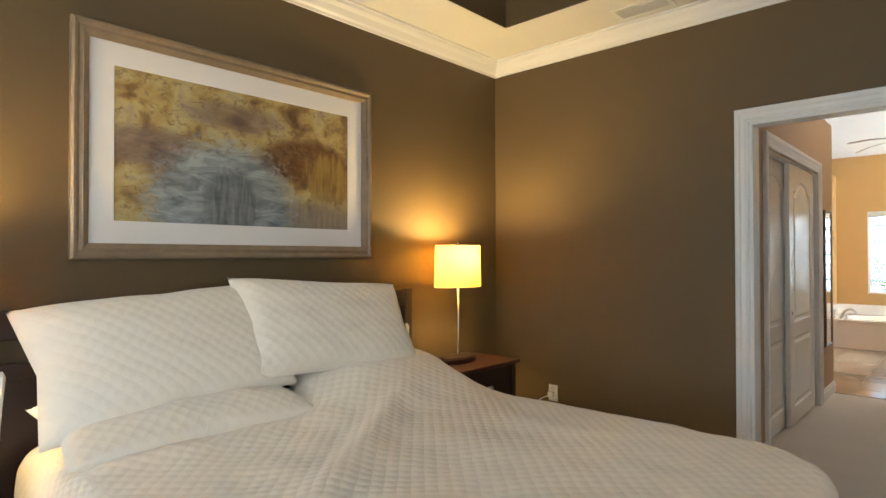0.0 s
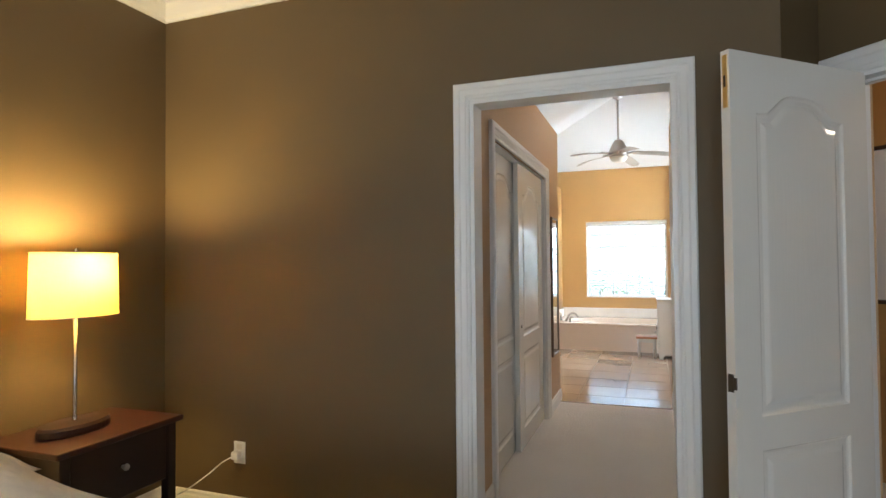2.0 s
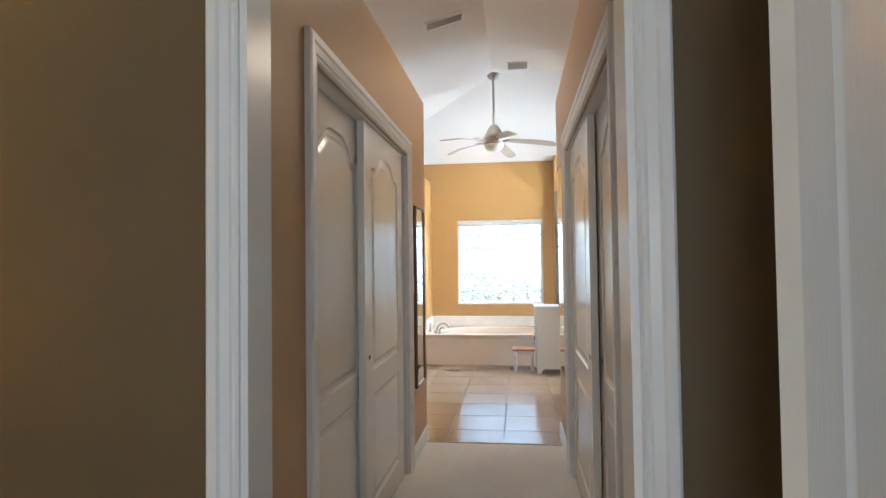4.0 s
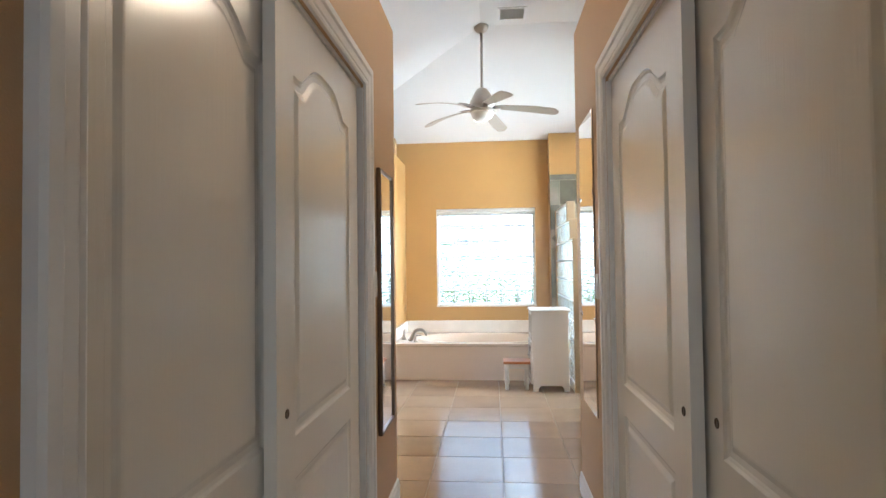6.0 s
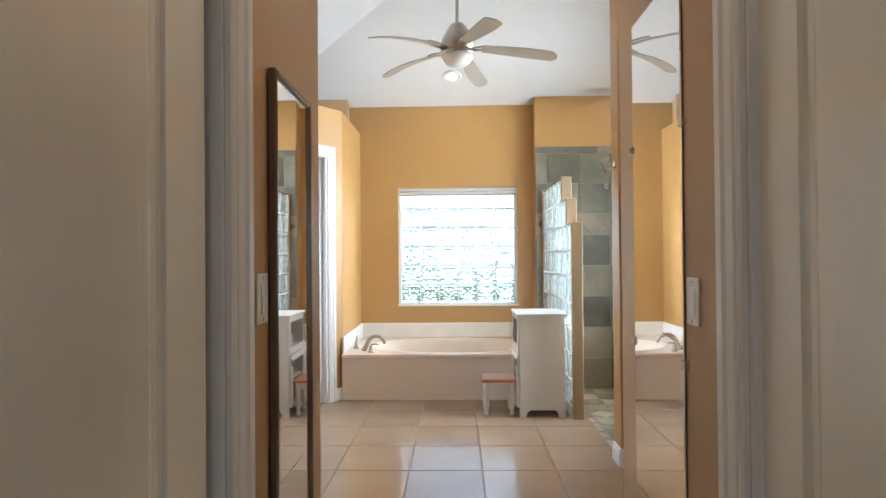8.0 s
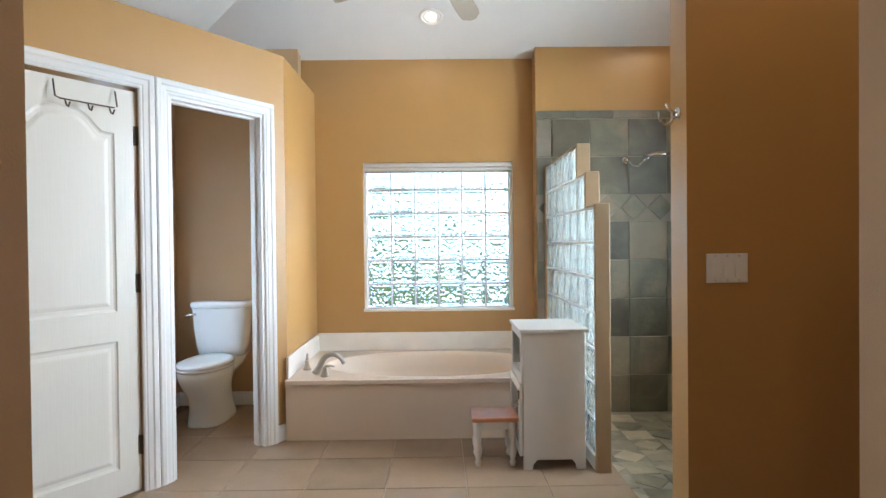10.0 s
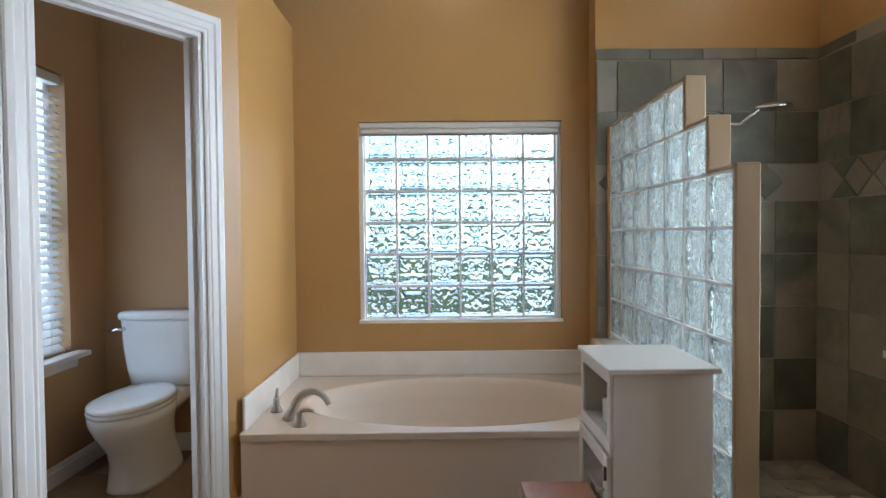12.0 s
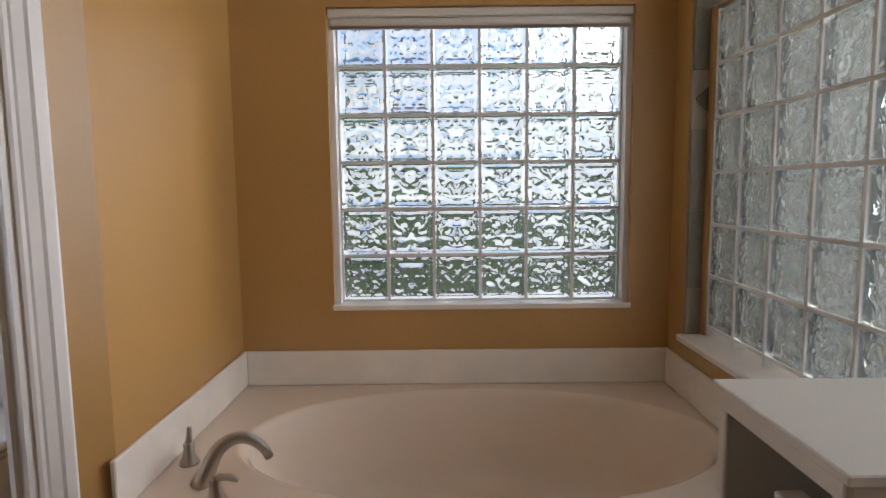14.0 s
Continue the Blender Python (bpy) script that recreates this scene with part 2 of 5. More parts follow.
# ---------- plan ----------
HX, DY = -2.355, 3.298            # headboard wall, doorway wall
EY, EX = 0.67, -0.74              # along the slanted entry wall: (EY, EX)
HL, HR, HE, HF = -0.65, 0.358, 6.39, 6.55    # closet hall: its two walls and their ends
AL, AR, BY = -1.225, 0.59, 10.56  # tub alcove
SY, SX = 10.42, 1.92              # shower: back wall, side wall
PX, PY = 0.752, 7.985               # wall between shower and vanity
CZ = 2.77                         # bedroom ceiling
BZ = 2.82                         # bathroom ceiling at its edge
LEDGE = 2.50                      # tops of the low walls
D = Vector((0.741, 0.671, 0))
E = Vector((0.671, -0.741, 0))
E0 = Vector((0.849, 3.554, 0))
E1 = E0 + 1.75 * E

# floors
tagged(part("floor", cube(-2.6, -3.0, -0.2, 4.2, 6.31, 0), CARPET, kind="structure"), "pale beige carpet on the bedroom and closet hall", "floor")
tagged(part("floor_bathroom", box(cube(-3.0, 6.31, -0.2, 4.2, PY + .15, -0.006), -3.0, PY + .15, -0.2, 0.69, 11.0, -0.006), GROUT, kind="structure"), "tan grout bed of the bathroom tile floor", "floor")

# bedroom walls
wall("wall_west", (HX, -2.8), (HX, DY), 0.12, 0, 3.3, BROWN, label="dark brown painted bedroom wall behind the bed")
wall("wall_north", (HX, DY), (0.664, DY), 0.12, 0, 3.75, BROWN, [(-0.572 - HX, 0.290 - HX, 0, 2.048)], "dark brown painted wall with the closet hall doorway", TAN)
wall("wall_return", (0.664, DY), (E0.x, E0.y), 0.12, 0, 3.75, BROWN)
wall("wall_entry", (E0.x, E0.y), (E1.x, E1.y), 0.12, 0, 3.3, BROWN, [(0.1, 1.52, 0, 2.03)], "dark brown slanted wall with the double entry door", GOLD)
wall("wall_east", (E1.x, E1.y), (E1.x, -2.8), 0.12, 0, 3.3, BROWN, [(2.4, 4.2, 0.6, 2.2)], "dark brown bedroom wall with a window")
wall("wall_south", (E1.x, -2.8), (HX, -2.8), 0.12, 0, 3.3, BROWN, [(0.9, 3.5, 0.5, 2.25)], "dark brown bedroom wall with a window")
# bedroom ceiling with its tray
TR = (-1.862, -2.3, 1.55, 2.768)
bm = bmesh.new()
for a, b, c, d in holed(HX - 0.12, 4.2, -2.92, DY + 0.1, [(TR[0], TR[2], TR[1], TR[3])]):
    box(bm, a, c, CZ, b, d, CZ + 0.05)
box(bm, TR[0] - 0.1, TR[1] - 0.1, 3.6, TR[2] + 0.1, TR[3] + 0.1, 3.7)
tagged(part("ceiling", bm, CEIL, kind="structure"), "white bedroom ceiling with a raised tray", "ceiling")
bm = bmesh.new()
for a, b, c, d in ((TR[0] - .05, TR[0] + .006, TR[1], TR[3]), (TR[2] - .006, TR[2] + .05, TR[1], TR[3]), (TR[0] + .006, TR[2] - .006, TR[1] - .05, TR[1] + .006), (TR[0] + .006, TR[2] - .006, TR[3] - .006, TR[3] + .05)):
    box(bm, a, c, CZ + 0.002, b, d, 3.6)
tagged(part("trim_tray", bm, BROWN, kind="structure"), "dark brown sides of the ceiling tray", "ceiling tray")


def crown(name, pts, zt):
    prof = [(0, -0.1), (0.012, -0.1), (0.016, -0.086), (0.03, -0.075), (0.05, -0.045), (0.072, -0.028), (0.08, -0.012), (0.095, -0.01), (0.095, 0), (0, 0)]
    path = []
    P = [Vector((*p, zt)) for p in pts]
    for i, p in enumerate(P):
        n = []
        if i > 0:
            d = (P[i] - P[i - 1]).normalized(); n.append(Vector((d.y, -d.x, 0)))
        if i < len(P) - 1:
            d = (P[i + 1] - P[i]).normalized(); n.append(Vector((d.y, -d.x, 0)))
        o = n[0] if len(n) == 1 else (n[0] + n[1]) / (1 + n[0].dot(n[1]))
        path.append((p, o, (0, 0, 1)))
    tagged(part(name, sweep(bmesh.new(), prof, path), WHITE, kind="structure"), "white crown moulding under the ceiling", "crown moulding")


crown("trim_crown", [(HX, -2.79), (HX, DY), (0.664, DY), (E0.x, E0.y), (E1.x, E1.y), (E1.x, -2.79)], CZ)

tagged(part("ceiling_roof", cube(-3.4, -3.2, 3.76, 4.4, 11.3, 3.9), CEIL, kind="structure"), "plain roof slab closing the house", "roof")

# closet hall
wall("wall_hall_west", (HL, 3.418), (HL, HE), 0.10, 0, LEDGE, TAN, [(0.57, 2.23, 0, 2.02)], "tan painted hall wall with a sliding closet")
wall("wall_hall_east", (HR, HF), (HR, 3.418), 0.10, 0, LEDGE, TAN, [(HF - 5.69, HF - 3.96, 0, 2.02)], "tan painted hall wall with a sliding closet")
wall("wall_closet_west", (-1.35, 3.418), (-1.35, HE - .1), 0.1, 0, LEDGE, TAN)
wall("wall_closet_east", (.93, HF - .1), (.93, 3.62), 0.1, 0, LEDGE, TAN, back=GOLD)
wall("wall_closet_south", (HR + .1, 3.62), (1.03, 3.62), -0.06, 0, LEDGE, TAN)
wall("wall_closet_end_west", (HL - .1, HE), (-3.0, HE), -0.1, 0, LEDGE, GOLD)
wall("wall_closet_end_east", (4.0, HF), (HR + .1, HF), -0.1, 0, LEDGE, GOLD)
bm = box(bmesh.new(), -3.0, 3.42, LEDGE, HL, HE, LEDGE + 0.05)
box(bm, HR, 3.6, LEDGE, 4.0, HF, LEDGE + 0.05)
tagged(part("ceiling_closet", bm, TAN, kind="structure"), "tan tops of the closets below the high ceiling", "ledge")

# bathroom walls
wall("wall_back", (-2.6, BY), (AR + 0.1, BY), 0.2, 0, 3.6, GOLD, [(-0.83 + 2.6, 0.42 + 2.6, 0.725, 1.965)], "gold painted wall with a glass block window over the tub")
wall("wall_alcove_east", (AR, BY), (AR, SY), 0.12, 0, 3.6, GOLD)
wall("wall_shower_back", (AR + .12, SY), (SX, SY), 0.12, -0.2, 3.6, GOLD)
wall("wall_shower_side", (SX, SY), (SX, PY), 0.12, -0.2, 3.6, GOLD, [(SY - 9.78, SY - 8.55, 0.68, 2.46)])
wall("wall_pillar", (PX, PY), (4.0, PY), 0.15, 0, 3.6, GOLD)
W0 = Vector((-1.225, 9.597, 0))
WD = Vector((-0.569, -0.822, 0)).normalized()
W1 = W0 + 2.1 * WD
wall("wall_alcove_west", (AL, W0.y), (AL, BY), 0.10, 0, LEDGE + .04, GOLD)
wall("wall_wc", (W1.x, W1.y), (W0.x, W0.y), 0.10, 0, LEDGE + .04, GOLD, [(2.1 - .805, 2.1 - .178, 0, 2.12), (.42, 1.13, 0, 2.12)], "gold painted slanted wall with white panel doors", TAN)
wall("wall_wc_back", (-2.6, 10.42), (AL - .1, 10.42), 0.1, 0, 3.6, TAN)
wall("wall_wc_side", (-2.32, 7.6), (-2.32, 10.5), 0.16, 0, 3.6, TAN, [(1.68, 2.5, 0.66, 2.13)])
wall("wall_west_bath", (-3.0, 6.3), (-2.6, 7.9), 0.1, 0, 3.6, GOLD, [(.3, 1.4, .9, 2.1)])
wall("wall_west_bath_end", (-2.7, 7.9), (-2.3, 7.9), 0.1, 0, 3.6, GOLD)
wall("wall_east_bath", (4.0, PY), (4.0, 6.2), 0.1, 0, 3.6, GOLD)
wall("wall_over_closet_east", (4.0, 3.5), (4.0, 6.4), -0.1, 2.4, 3.6, GOLD)
wall("wall_over_closet_west", (-3.0, 3.5), (-3.0, 6.4), 0.1, 2.4, 3.6, GOLD)
# ceiling of the bathroom: slopes up from the back wall and from the west to a flat over the room
def ceiling_height(x, y):
    return min(3.487, BZ + 0.34 * (BY - y), 3.487 - 0.31 * max(0.0, -0.2 - x))


RX, RY = -0.2, BY - (3.487 - BZ) / 0.34
HIPX = RX - 0.34 / 0.31 * (10.8 - RY)
bm = bmesh.new()
for dz in (0, 0.12):
    for poly in (((RX, 3.36), (4.2, 3.36), (4.2, RY), (RX, RY)), ((RX, RY), (4.2, RY), (4.2, 10.8), (HIPX, 10.8)),
                 ((RX, 3.36), (RX, RY), (HIPX, 10.8), (-3.2, 10.8), (-3.2, 3.36))):
        bm.faces.new([bm.verts.new((x, y, ceiling_height(x, y) + dz)) for x, y in poly])
tagged(part("ceiling_bathroom", bm, CEIL, kind="structure"), "white textured sloped bathroom ceiling", "ceiling")

casing("trim_doorway", pose(-0.572, DY, 0), 0.862, 2.048, 0.073)
casing("trim_closet_west", Matrix.Translation((HL, 3.988, 0)) @ Matrix.Rotation(radians(90), 4, "Z"), 1.66, 2.02)
casing("trim_closet_east", Matrix.Translation((HR, 5.69, 0)) @ Matrix.Rotation(radians(-90), 4, "Z"), 1.73, 2.02)
angw = math.atan2(-WD.y, -WD.x)
casing("trim_wc", Matrix.Translation(W0 + .805 * WD) @ Matrix.Rotation(angw, 4, "Z"), .627, 2.12, 0.08)
casing("trim_linen", Matrix.Translation(W0 + (2.1 - .42) * WD) @ Matrix.Rotation(angw, 4, "Z"), .71, 2.12, 0.08)
ange = math.atan2(E.y, E.x)
casing("trim_entry", Matrix.Translation(E0 + .1 * E) @ Matrix.Rotation(ange, 4, "Z"), 1.42, 2.03)

# ---------- door linings and baseboards ----------
def jamb(name, m, width, height, depth, stop=True):
    bm = bmesh.new()
    box(bm, 0, 0, 0, 0.018, depth, height - 0.018)
    box(bm, width - 0.018, 0, 0, width, depth, height - 0.018)
    box(bm, 0, 0, height - 0.018, width, depth, height)
    if stop:
        box(bm, 0.018, depth * 0.45, 0, 0.030, depth * 0.75, height - 0.018)
        box(bm, width - 0.030, depth * 0.45, 0, width - 0.018, depth * 0.75, height - 0.018)
        box(bm, 0.030, depth * 0.45, height - 0.030, width - 0.030, depth * 0.75, height - 0.018)
    bmesh.ops.transform(bm, matrix=m, verts=bm.verts[:])
    tagged(part(name, bm, WHITE, kind="structure"), "white painted door lining of the opening", "door lining")


jamb("trim_doorway_lining", pose(-0.5725, DY - 0.003, 0), 0.863, 2.049, 0.126, stop=False)
jamb("trim_wc_lining", Matrix.Translation(W0 + .8055 * WD) @ Matrix.Rotation(angw, 4, "Z") @ pose(0, -.003, 0), .628, 2.121, 0.106)
jamb("trim_entry_lining", Matrix.Translation(E0 + .0995 * E) @ Matrix.Rotation(ange, 4, "Z") @ pose(0, -.003, 0), 1.421, 2.031, 0.126)
casing("trim_doorway_hall", pose(0.290, DY + 0.12, 0, 0, 0, 180), 0.862, 2.048, 0.06)


def baseboard(name, p, q, h=0.105):
    """Runs from p to q, the wall on its left."""
    p, q = Vector((*p, 0)), Vector((*q, 0))
    d = (q - p).normalized()
    o = Vector((d.y, -d.x, 0))
    prof = [(0, 0), (0.014, 0), (0.014, h * .7), (0.010, h * .8), (0.009, h * .93), (0.004, h), (0, h)]
    bm = sweep(bmesh.new(), prof, [(p, o, (0, 0, 1)), (q, o, (0, 0, 1))])
    tagged(part(name, bm, WHITE, kind="structure"), "white moulded baseboard along the wall", "baseboard")


for k, (p, q) in enumerate([((HX, -2.7), (HX, DY)), ((HX, DY), (-0.645, DY)), ((0.364, DY), (0.66, DY)), ((0.67, 3.303), (E0.x, E0.y)),
                            ((HL, 3.42), (HL, 3.895)), ((HL, 5.745), (HL, HE)), ((HL, HE), (-1.3, HE)), ((.9, HF), (HR, HF)), ((HR, HF), (HR, 5.785)), ((HR, 3.865), (HR, 3.42)),
                            ((PX, PY), (3.9, PY)), ((PX, PY + .15), (PX, PY)),
                            ((W0 + .096 * WD).to_2d(), W0.to_2d()),
                            ((-2.32, 8.0), (-2.32, 10.42)), ((-2.32, 10.42), (AL - .1, 10.42)), ((E1.x, E1.y), (E1.x, -2.7))]):
    baseboard("baseboard", p, q)


# ---------- bathroom floor tiles ----------
def floor_tile_mat():
    m = mat("floor_tile", (0.29, 0.20, 0.128), 0.17, vary=0.26, scale=3.0, grain=0.07, grain_scale=60, bump=0.04, bump_scale=12, island=0.14, spec=0.75)
    return m


FTILE = floor_tile_mat()
floor_b = bpy.data.objects["floor_bathroom"]
P = 0.43
tile_bm = box(bmesh.new(), 0, 0, 0, P - 0.005, P - 0.005, 0.006, bevel=0.0015)
tile_me = bpy.data.meshes.new("tile")
tile_bm.to_mesh(tile_me)
tile_bm.free()
tile_me.materials.append(FTILE)
for i in range(-6, 10):
    for j in range(-5, 6):
        x, y = -0.5 + P * i, 8.36 + P * j
        if y < 6.1 or y > 10.5 or x < -2.8 or x > 3.6:
            continue
        if y > PY - .05 and x > 0.62:
            continue
        if y > 9.4 and -1.3 < x < 0.6:
            continue
        if y < 6.28:
            continue
        t = new("tile", tile_me)
        t.location = (x, y, -0.006)
        t.parent = floor_b
bm = bmesh.new()
for i in range(-6, 10):
    x = -0.5 + P * i
    box(bm, x, 6.315, -0.006, x + P - 0.005, 6.635, 0.0)
cut = part("cut_tile", bm, FTILE, floor_b, kind="stuff")
box(bm := bmesh.new(), HL, 6.295, 0.0, HR, 6.318, 0.004, bevel=.002)
tagged(part("trim_threshold", bm, GROUT, kind="structure"), "thin edge strip between carpet and tile", "threshold")

# ---------- shower: slate tiles, floor, window ----------
def slate_mat(name, dark, pale, rough, island):
    """Slate: every piece its own tone between two, with cloudy drifts of brown and grey-green and fine cleft relief."""
    m = mat(name, (1, 1, 1), rough, vary=0.34, scale=5.5, grain=0.10, grain_scale=45, bump=0.3, bump_scale=16, island=island)
    nt = m.node_tree
    b = nt.nodes["Principled BSDF"]
    tone = b.inputs["Base Color"].links[0].from_node
    oi = nt.nodes.new("ShaderNodeObjectInfo")
    co = nt.nodes.new("ShaderNodeTexCoord")
    sh = nt.nodes.new("ShaderNodeVectorMath"); sh.operation = "MULTIPLY_ADD"
    sh.inputs[1].default_value = (91, 17, 43)
    nt.links.new(oi.outputs["Random"], sh.inputs[0]); nt.links.new(co.outputs["Object"], sh.inputs[2])
    n = nt.nodes.new("ShaderNodeTexNoise")
    n.inputs["Scale"].default_value, n.inputs["Detail"].default_value, n.inputs["Distortion"].default_value = 3.2, 5, 0.8
    nt.links.new(sh.outputs[0], n.inputs["Vector"])
    a = nt.nodes.new("ShaderNodeMath"); a.operation = "MULTIPLY_ADD"
    a.inputs[1].default_value = 0.75
    wn_ = nt.nodes.new("ShaderNodeTexWhiteNoise"); wn_.noise_dimensions = "1D"
    nt.links.new(oi.outputs["Random"], wn_.inputs["W"])
    nt.links.new(wn_.outputs["Value"], a.inputs[0]); nt.links.new(n.outputs[0], a.inputs[2])
    r = nt.nodes.new("ShaderNodeValToRGB")
    r.color_ramp.elements[0].position, r.color_ramp.elements[0].color = 0.35, (*dark, 1)
    r.color_ramp.elements[1].position, r.color_ramp.elements[1].color = 1.15, (*pale, 1)
    e = r.color_ramp.elements.new(0.72); e.color = (dark[0] * .55 + pale[0] * .40, dark[1] * .6 + pale[1] * .44, dark[2] * .6 + pale[2] * .40, 1)
    nt.links.new(a.outputs[0], r.inputs[0])
    nt.links.new(r.outputs[0], tone.inputs[0])
    return m


SLATE = slate_mat("slate_tile", (0.062, 0.050, 0.034), (0.235, 0.19, 0.125), 0.40, 0.16)
BORDER = slate_mat("slate_border", (0.10, 0.085, 0.065), (0.20, 0.17, 0.13), 0.45, 0.1)
SGROUT = mat("shower_grout", (0.30, 0.26, 0.20), 0.8)
shower_back = bpy.data.objects["wall_shower_back"]
shower_side = bpy.data.objects["wall_shower_side"]
Q, ZF = 0.312, -0.105
bm = box(bmesh.new(), AR + .004, SY - .008, ZF, SX, SY - 0.001, 2.352)
part("grout", bm, SGROUT, shower_back)
bm = bmesh.new()
for a, b, c, d in holed(PY + .15, SY - .008, ZF, 2.352, [(8.54, 9.79, 0.67, 2.47)]):
    box(bm, SX - .008, a, c, SX - .001, b, d)
part("grout", bm, SGROUT, shower_side)
tm = {}


def slate(w, h, stone=SLATE):
    key = (round(w, 3), round(h, 3), stone.name)
    if key not in tm:
        bm = box(bmesh.new(), 0, -0.008, 0, w, 0, h, bevel=0.002)
        tm[key] = bpy.data.meshes.new("tile")
        bm.to_mesh(tm[key])
        bm.free()
        tm[key].materials.append(stone)
    return tm[key]


def slate_wall(parent, m, length, off, skip=None):
    xs, x = [], off
    while x < length - 0.02:
        xs.append((max(x, 0), min(x + Q, length)))
        x += Q
    bands = [(ZF + Q * k, ZF + Q * (k + 1)) for k in range(5)] + [(1.673, 1.98), (1.98, 2.283)]
    for z0, z1 in bands:
        for a, b in xs:
            if skip and skip(a, b, z0, z1):
                continue
            t = new("tile", slate(b - a - .006, z1 - z0 - .006, BORDER if b - a < .14 else SLATE))
            t.matrix_world = m @ Matrix.Translation((a, 0, z0))
            t.parent = parent
    # diamond band and top border
    x = off
    s = 0.215 / math.sqrt(2) * 0.97
    bmd = box(bmesh.new(), -s / 2, -0.009, -s / 2, s / 2, 0, s / 2, bevel=.002)
    bmesh.ops.transform(bmd, matrix=Matrix.Rotation(radians(45), 4, "Y"), verts=bmd.verts[:])
    dm = bpy.data.meshes.new("diamond_tile")
    bmd.to_mesh(dm)
    bmd.free()
    dm.materials.append(SLATE)
    tri = bmesh.new()
    h = 0.105
    vs = [tri.verts.new(c) for c in ((-h, 0, 0), (h, 0, 0), (0, 0, h), (-h, -.007, 0), (h, -.007, 0), (0, -.007, h))]
    for f in ((0, 1, 2), (3, 5, 4), (0, 3, 4, 1), (1, 4, 5, 2), (2, 5, 3, 0)):
        tri.faces.new([vs[k] for k in f])
    tme = bpy.data.meshes.new("half_tile")
    tri.to_mesh(tme)
    tri.free()
    tme.materials.append(SLATE)
    n = int(length / 0.222)
    zc = 1.564
    for k in range(n):
        xc = 0.115 + 0.222 * k
        if skip and skip(xc - .1, xc + .1, zc, zc):
            continue
        t = new("diamond_tile", dm); t.matrix_world = m @ Matrix.Translation((xc, 0, zc)); t.parent = parent
        if k < n - 1:
            t = new("half_tile", tme); t.matrix_world = m @ Matrix.Translation((xc + .111, 0, zc - .107)) ; t.parent = parent
            t = new("half_tile", tme); t.matrix_world = m @ Matrix.Translation((xc + .111, 0, zc + .107)) @ Matrix.Rotation(radians(180), 4, "Y"); t.parent = parent
    for k in range(int(length / Q) + 1):
        a, b = k * Q, min((k + 1) * Q, length)
        if b - a < .03 or (skip and skip(a, b, 2.285, 2.36)):
            continue
        t = new("border_tile", slate(b - a - .004, .062, BORDER)); t.matrix_world = m @ Matrix.Translation((a, 0, 2.287)); t.parent = parent


slate_wall(shower_back, pose(AR + .005, SY - .008, 0), SX - AR - .005, -0.19)
slate_wall(shower_side, Matrix.Translation((SX - .008, SY, 0)) @ Matrix.Rotation(radians(-90), 4, "Z"), SY - PY - .165, -0.03,
           lambda a, b, z0, z1: b > SY - 9.81 and a < SY - 8.52 and z1 > 0.66 and z0 < 2.47)
pan = tagged(part("floor_shower", cube(0.69, PY + .15, -0.3, SX, SY, ZF + .004), SGROUT, kind="structure"), "shower floor of split slate tiles", "floor")
rnd = random.Random(4)
STONE = slate_mat("split_stone", (0.11, 0.085, 0.056), (0.42, 0.33, 0.22), 0.45, 0.22)
stone_me = slate(0.185, 0.185).copy()
stone_me.materials.clear()
stone_me.materials.append(STONE)
for i in range(7):
    for j in range(12):
        s = 0.195
        x, y = 0.72 + (i + .5) * s, PY + .2 + (j + .5) * s
        if x > SX - .05 or y > SY - .08:
            continue
        t = new("tile", stone_me)
        ang = rnd.choice((45, 45, 48, 42)) if (i + j) % 2 else rnd.choice((0, 3, -3))
        k = 0.82 if (i + j) % 2 else 1.0
        t.matrix_world = pose(x, y, ZF, 0, 0, ang) @ pose(0, 0, 0, -90) @ pose(-.0925 * k, 0, -.0925 * k) @ Matrix.Diagonal((k, 1, k, 1))
        t.parent = pan
bm = lathe(bmesh.new(), [(0.055, 0), (0.055, 0.006), (0.045, 0.008), (0.03, 0.008)], 24, pose(1.25, 9.15, ZF + .007))
tagged(part("floor_drain", bm, CHROME), "round chrome drain in the slate shower floor", "drain")


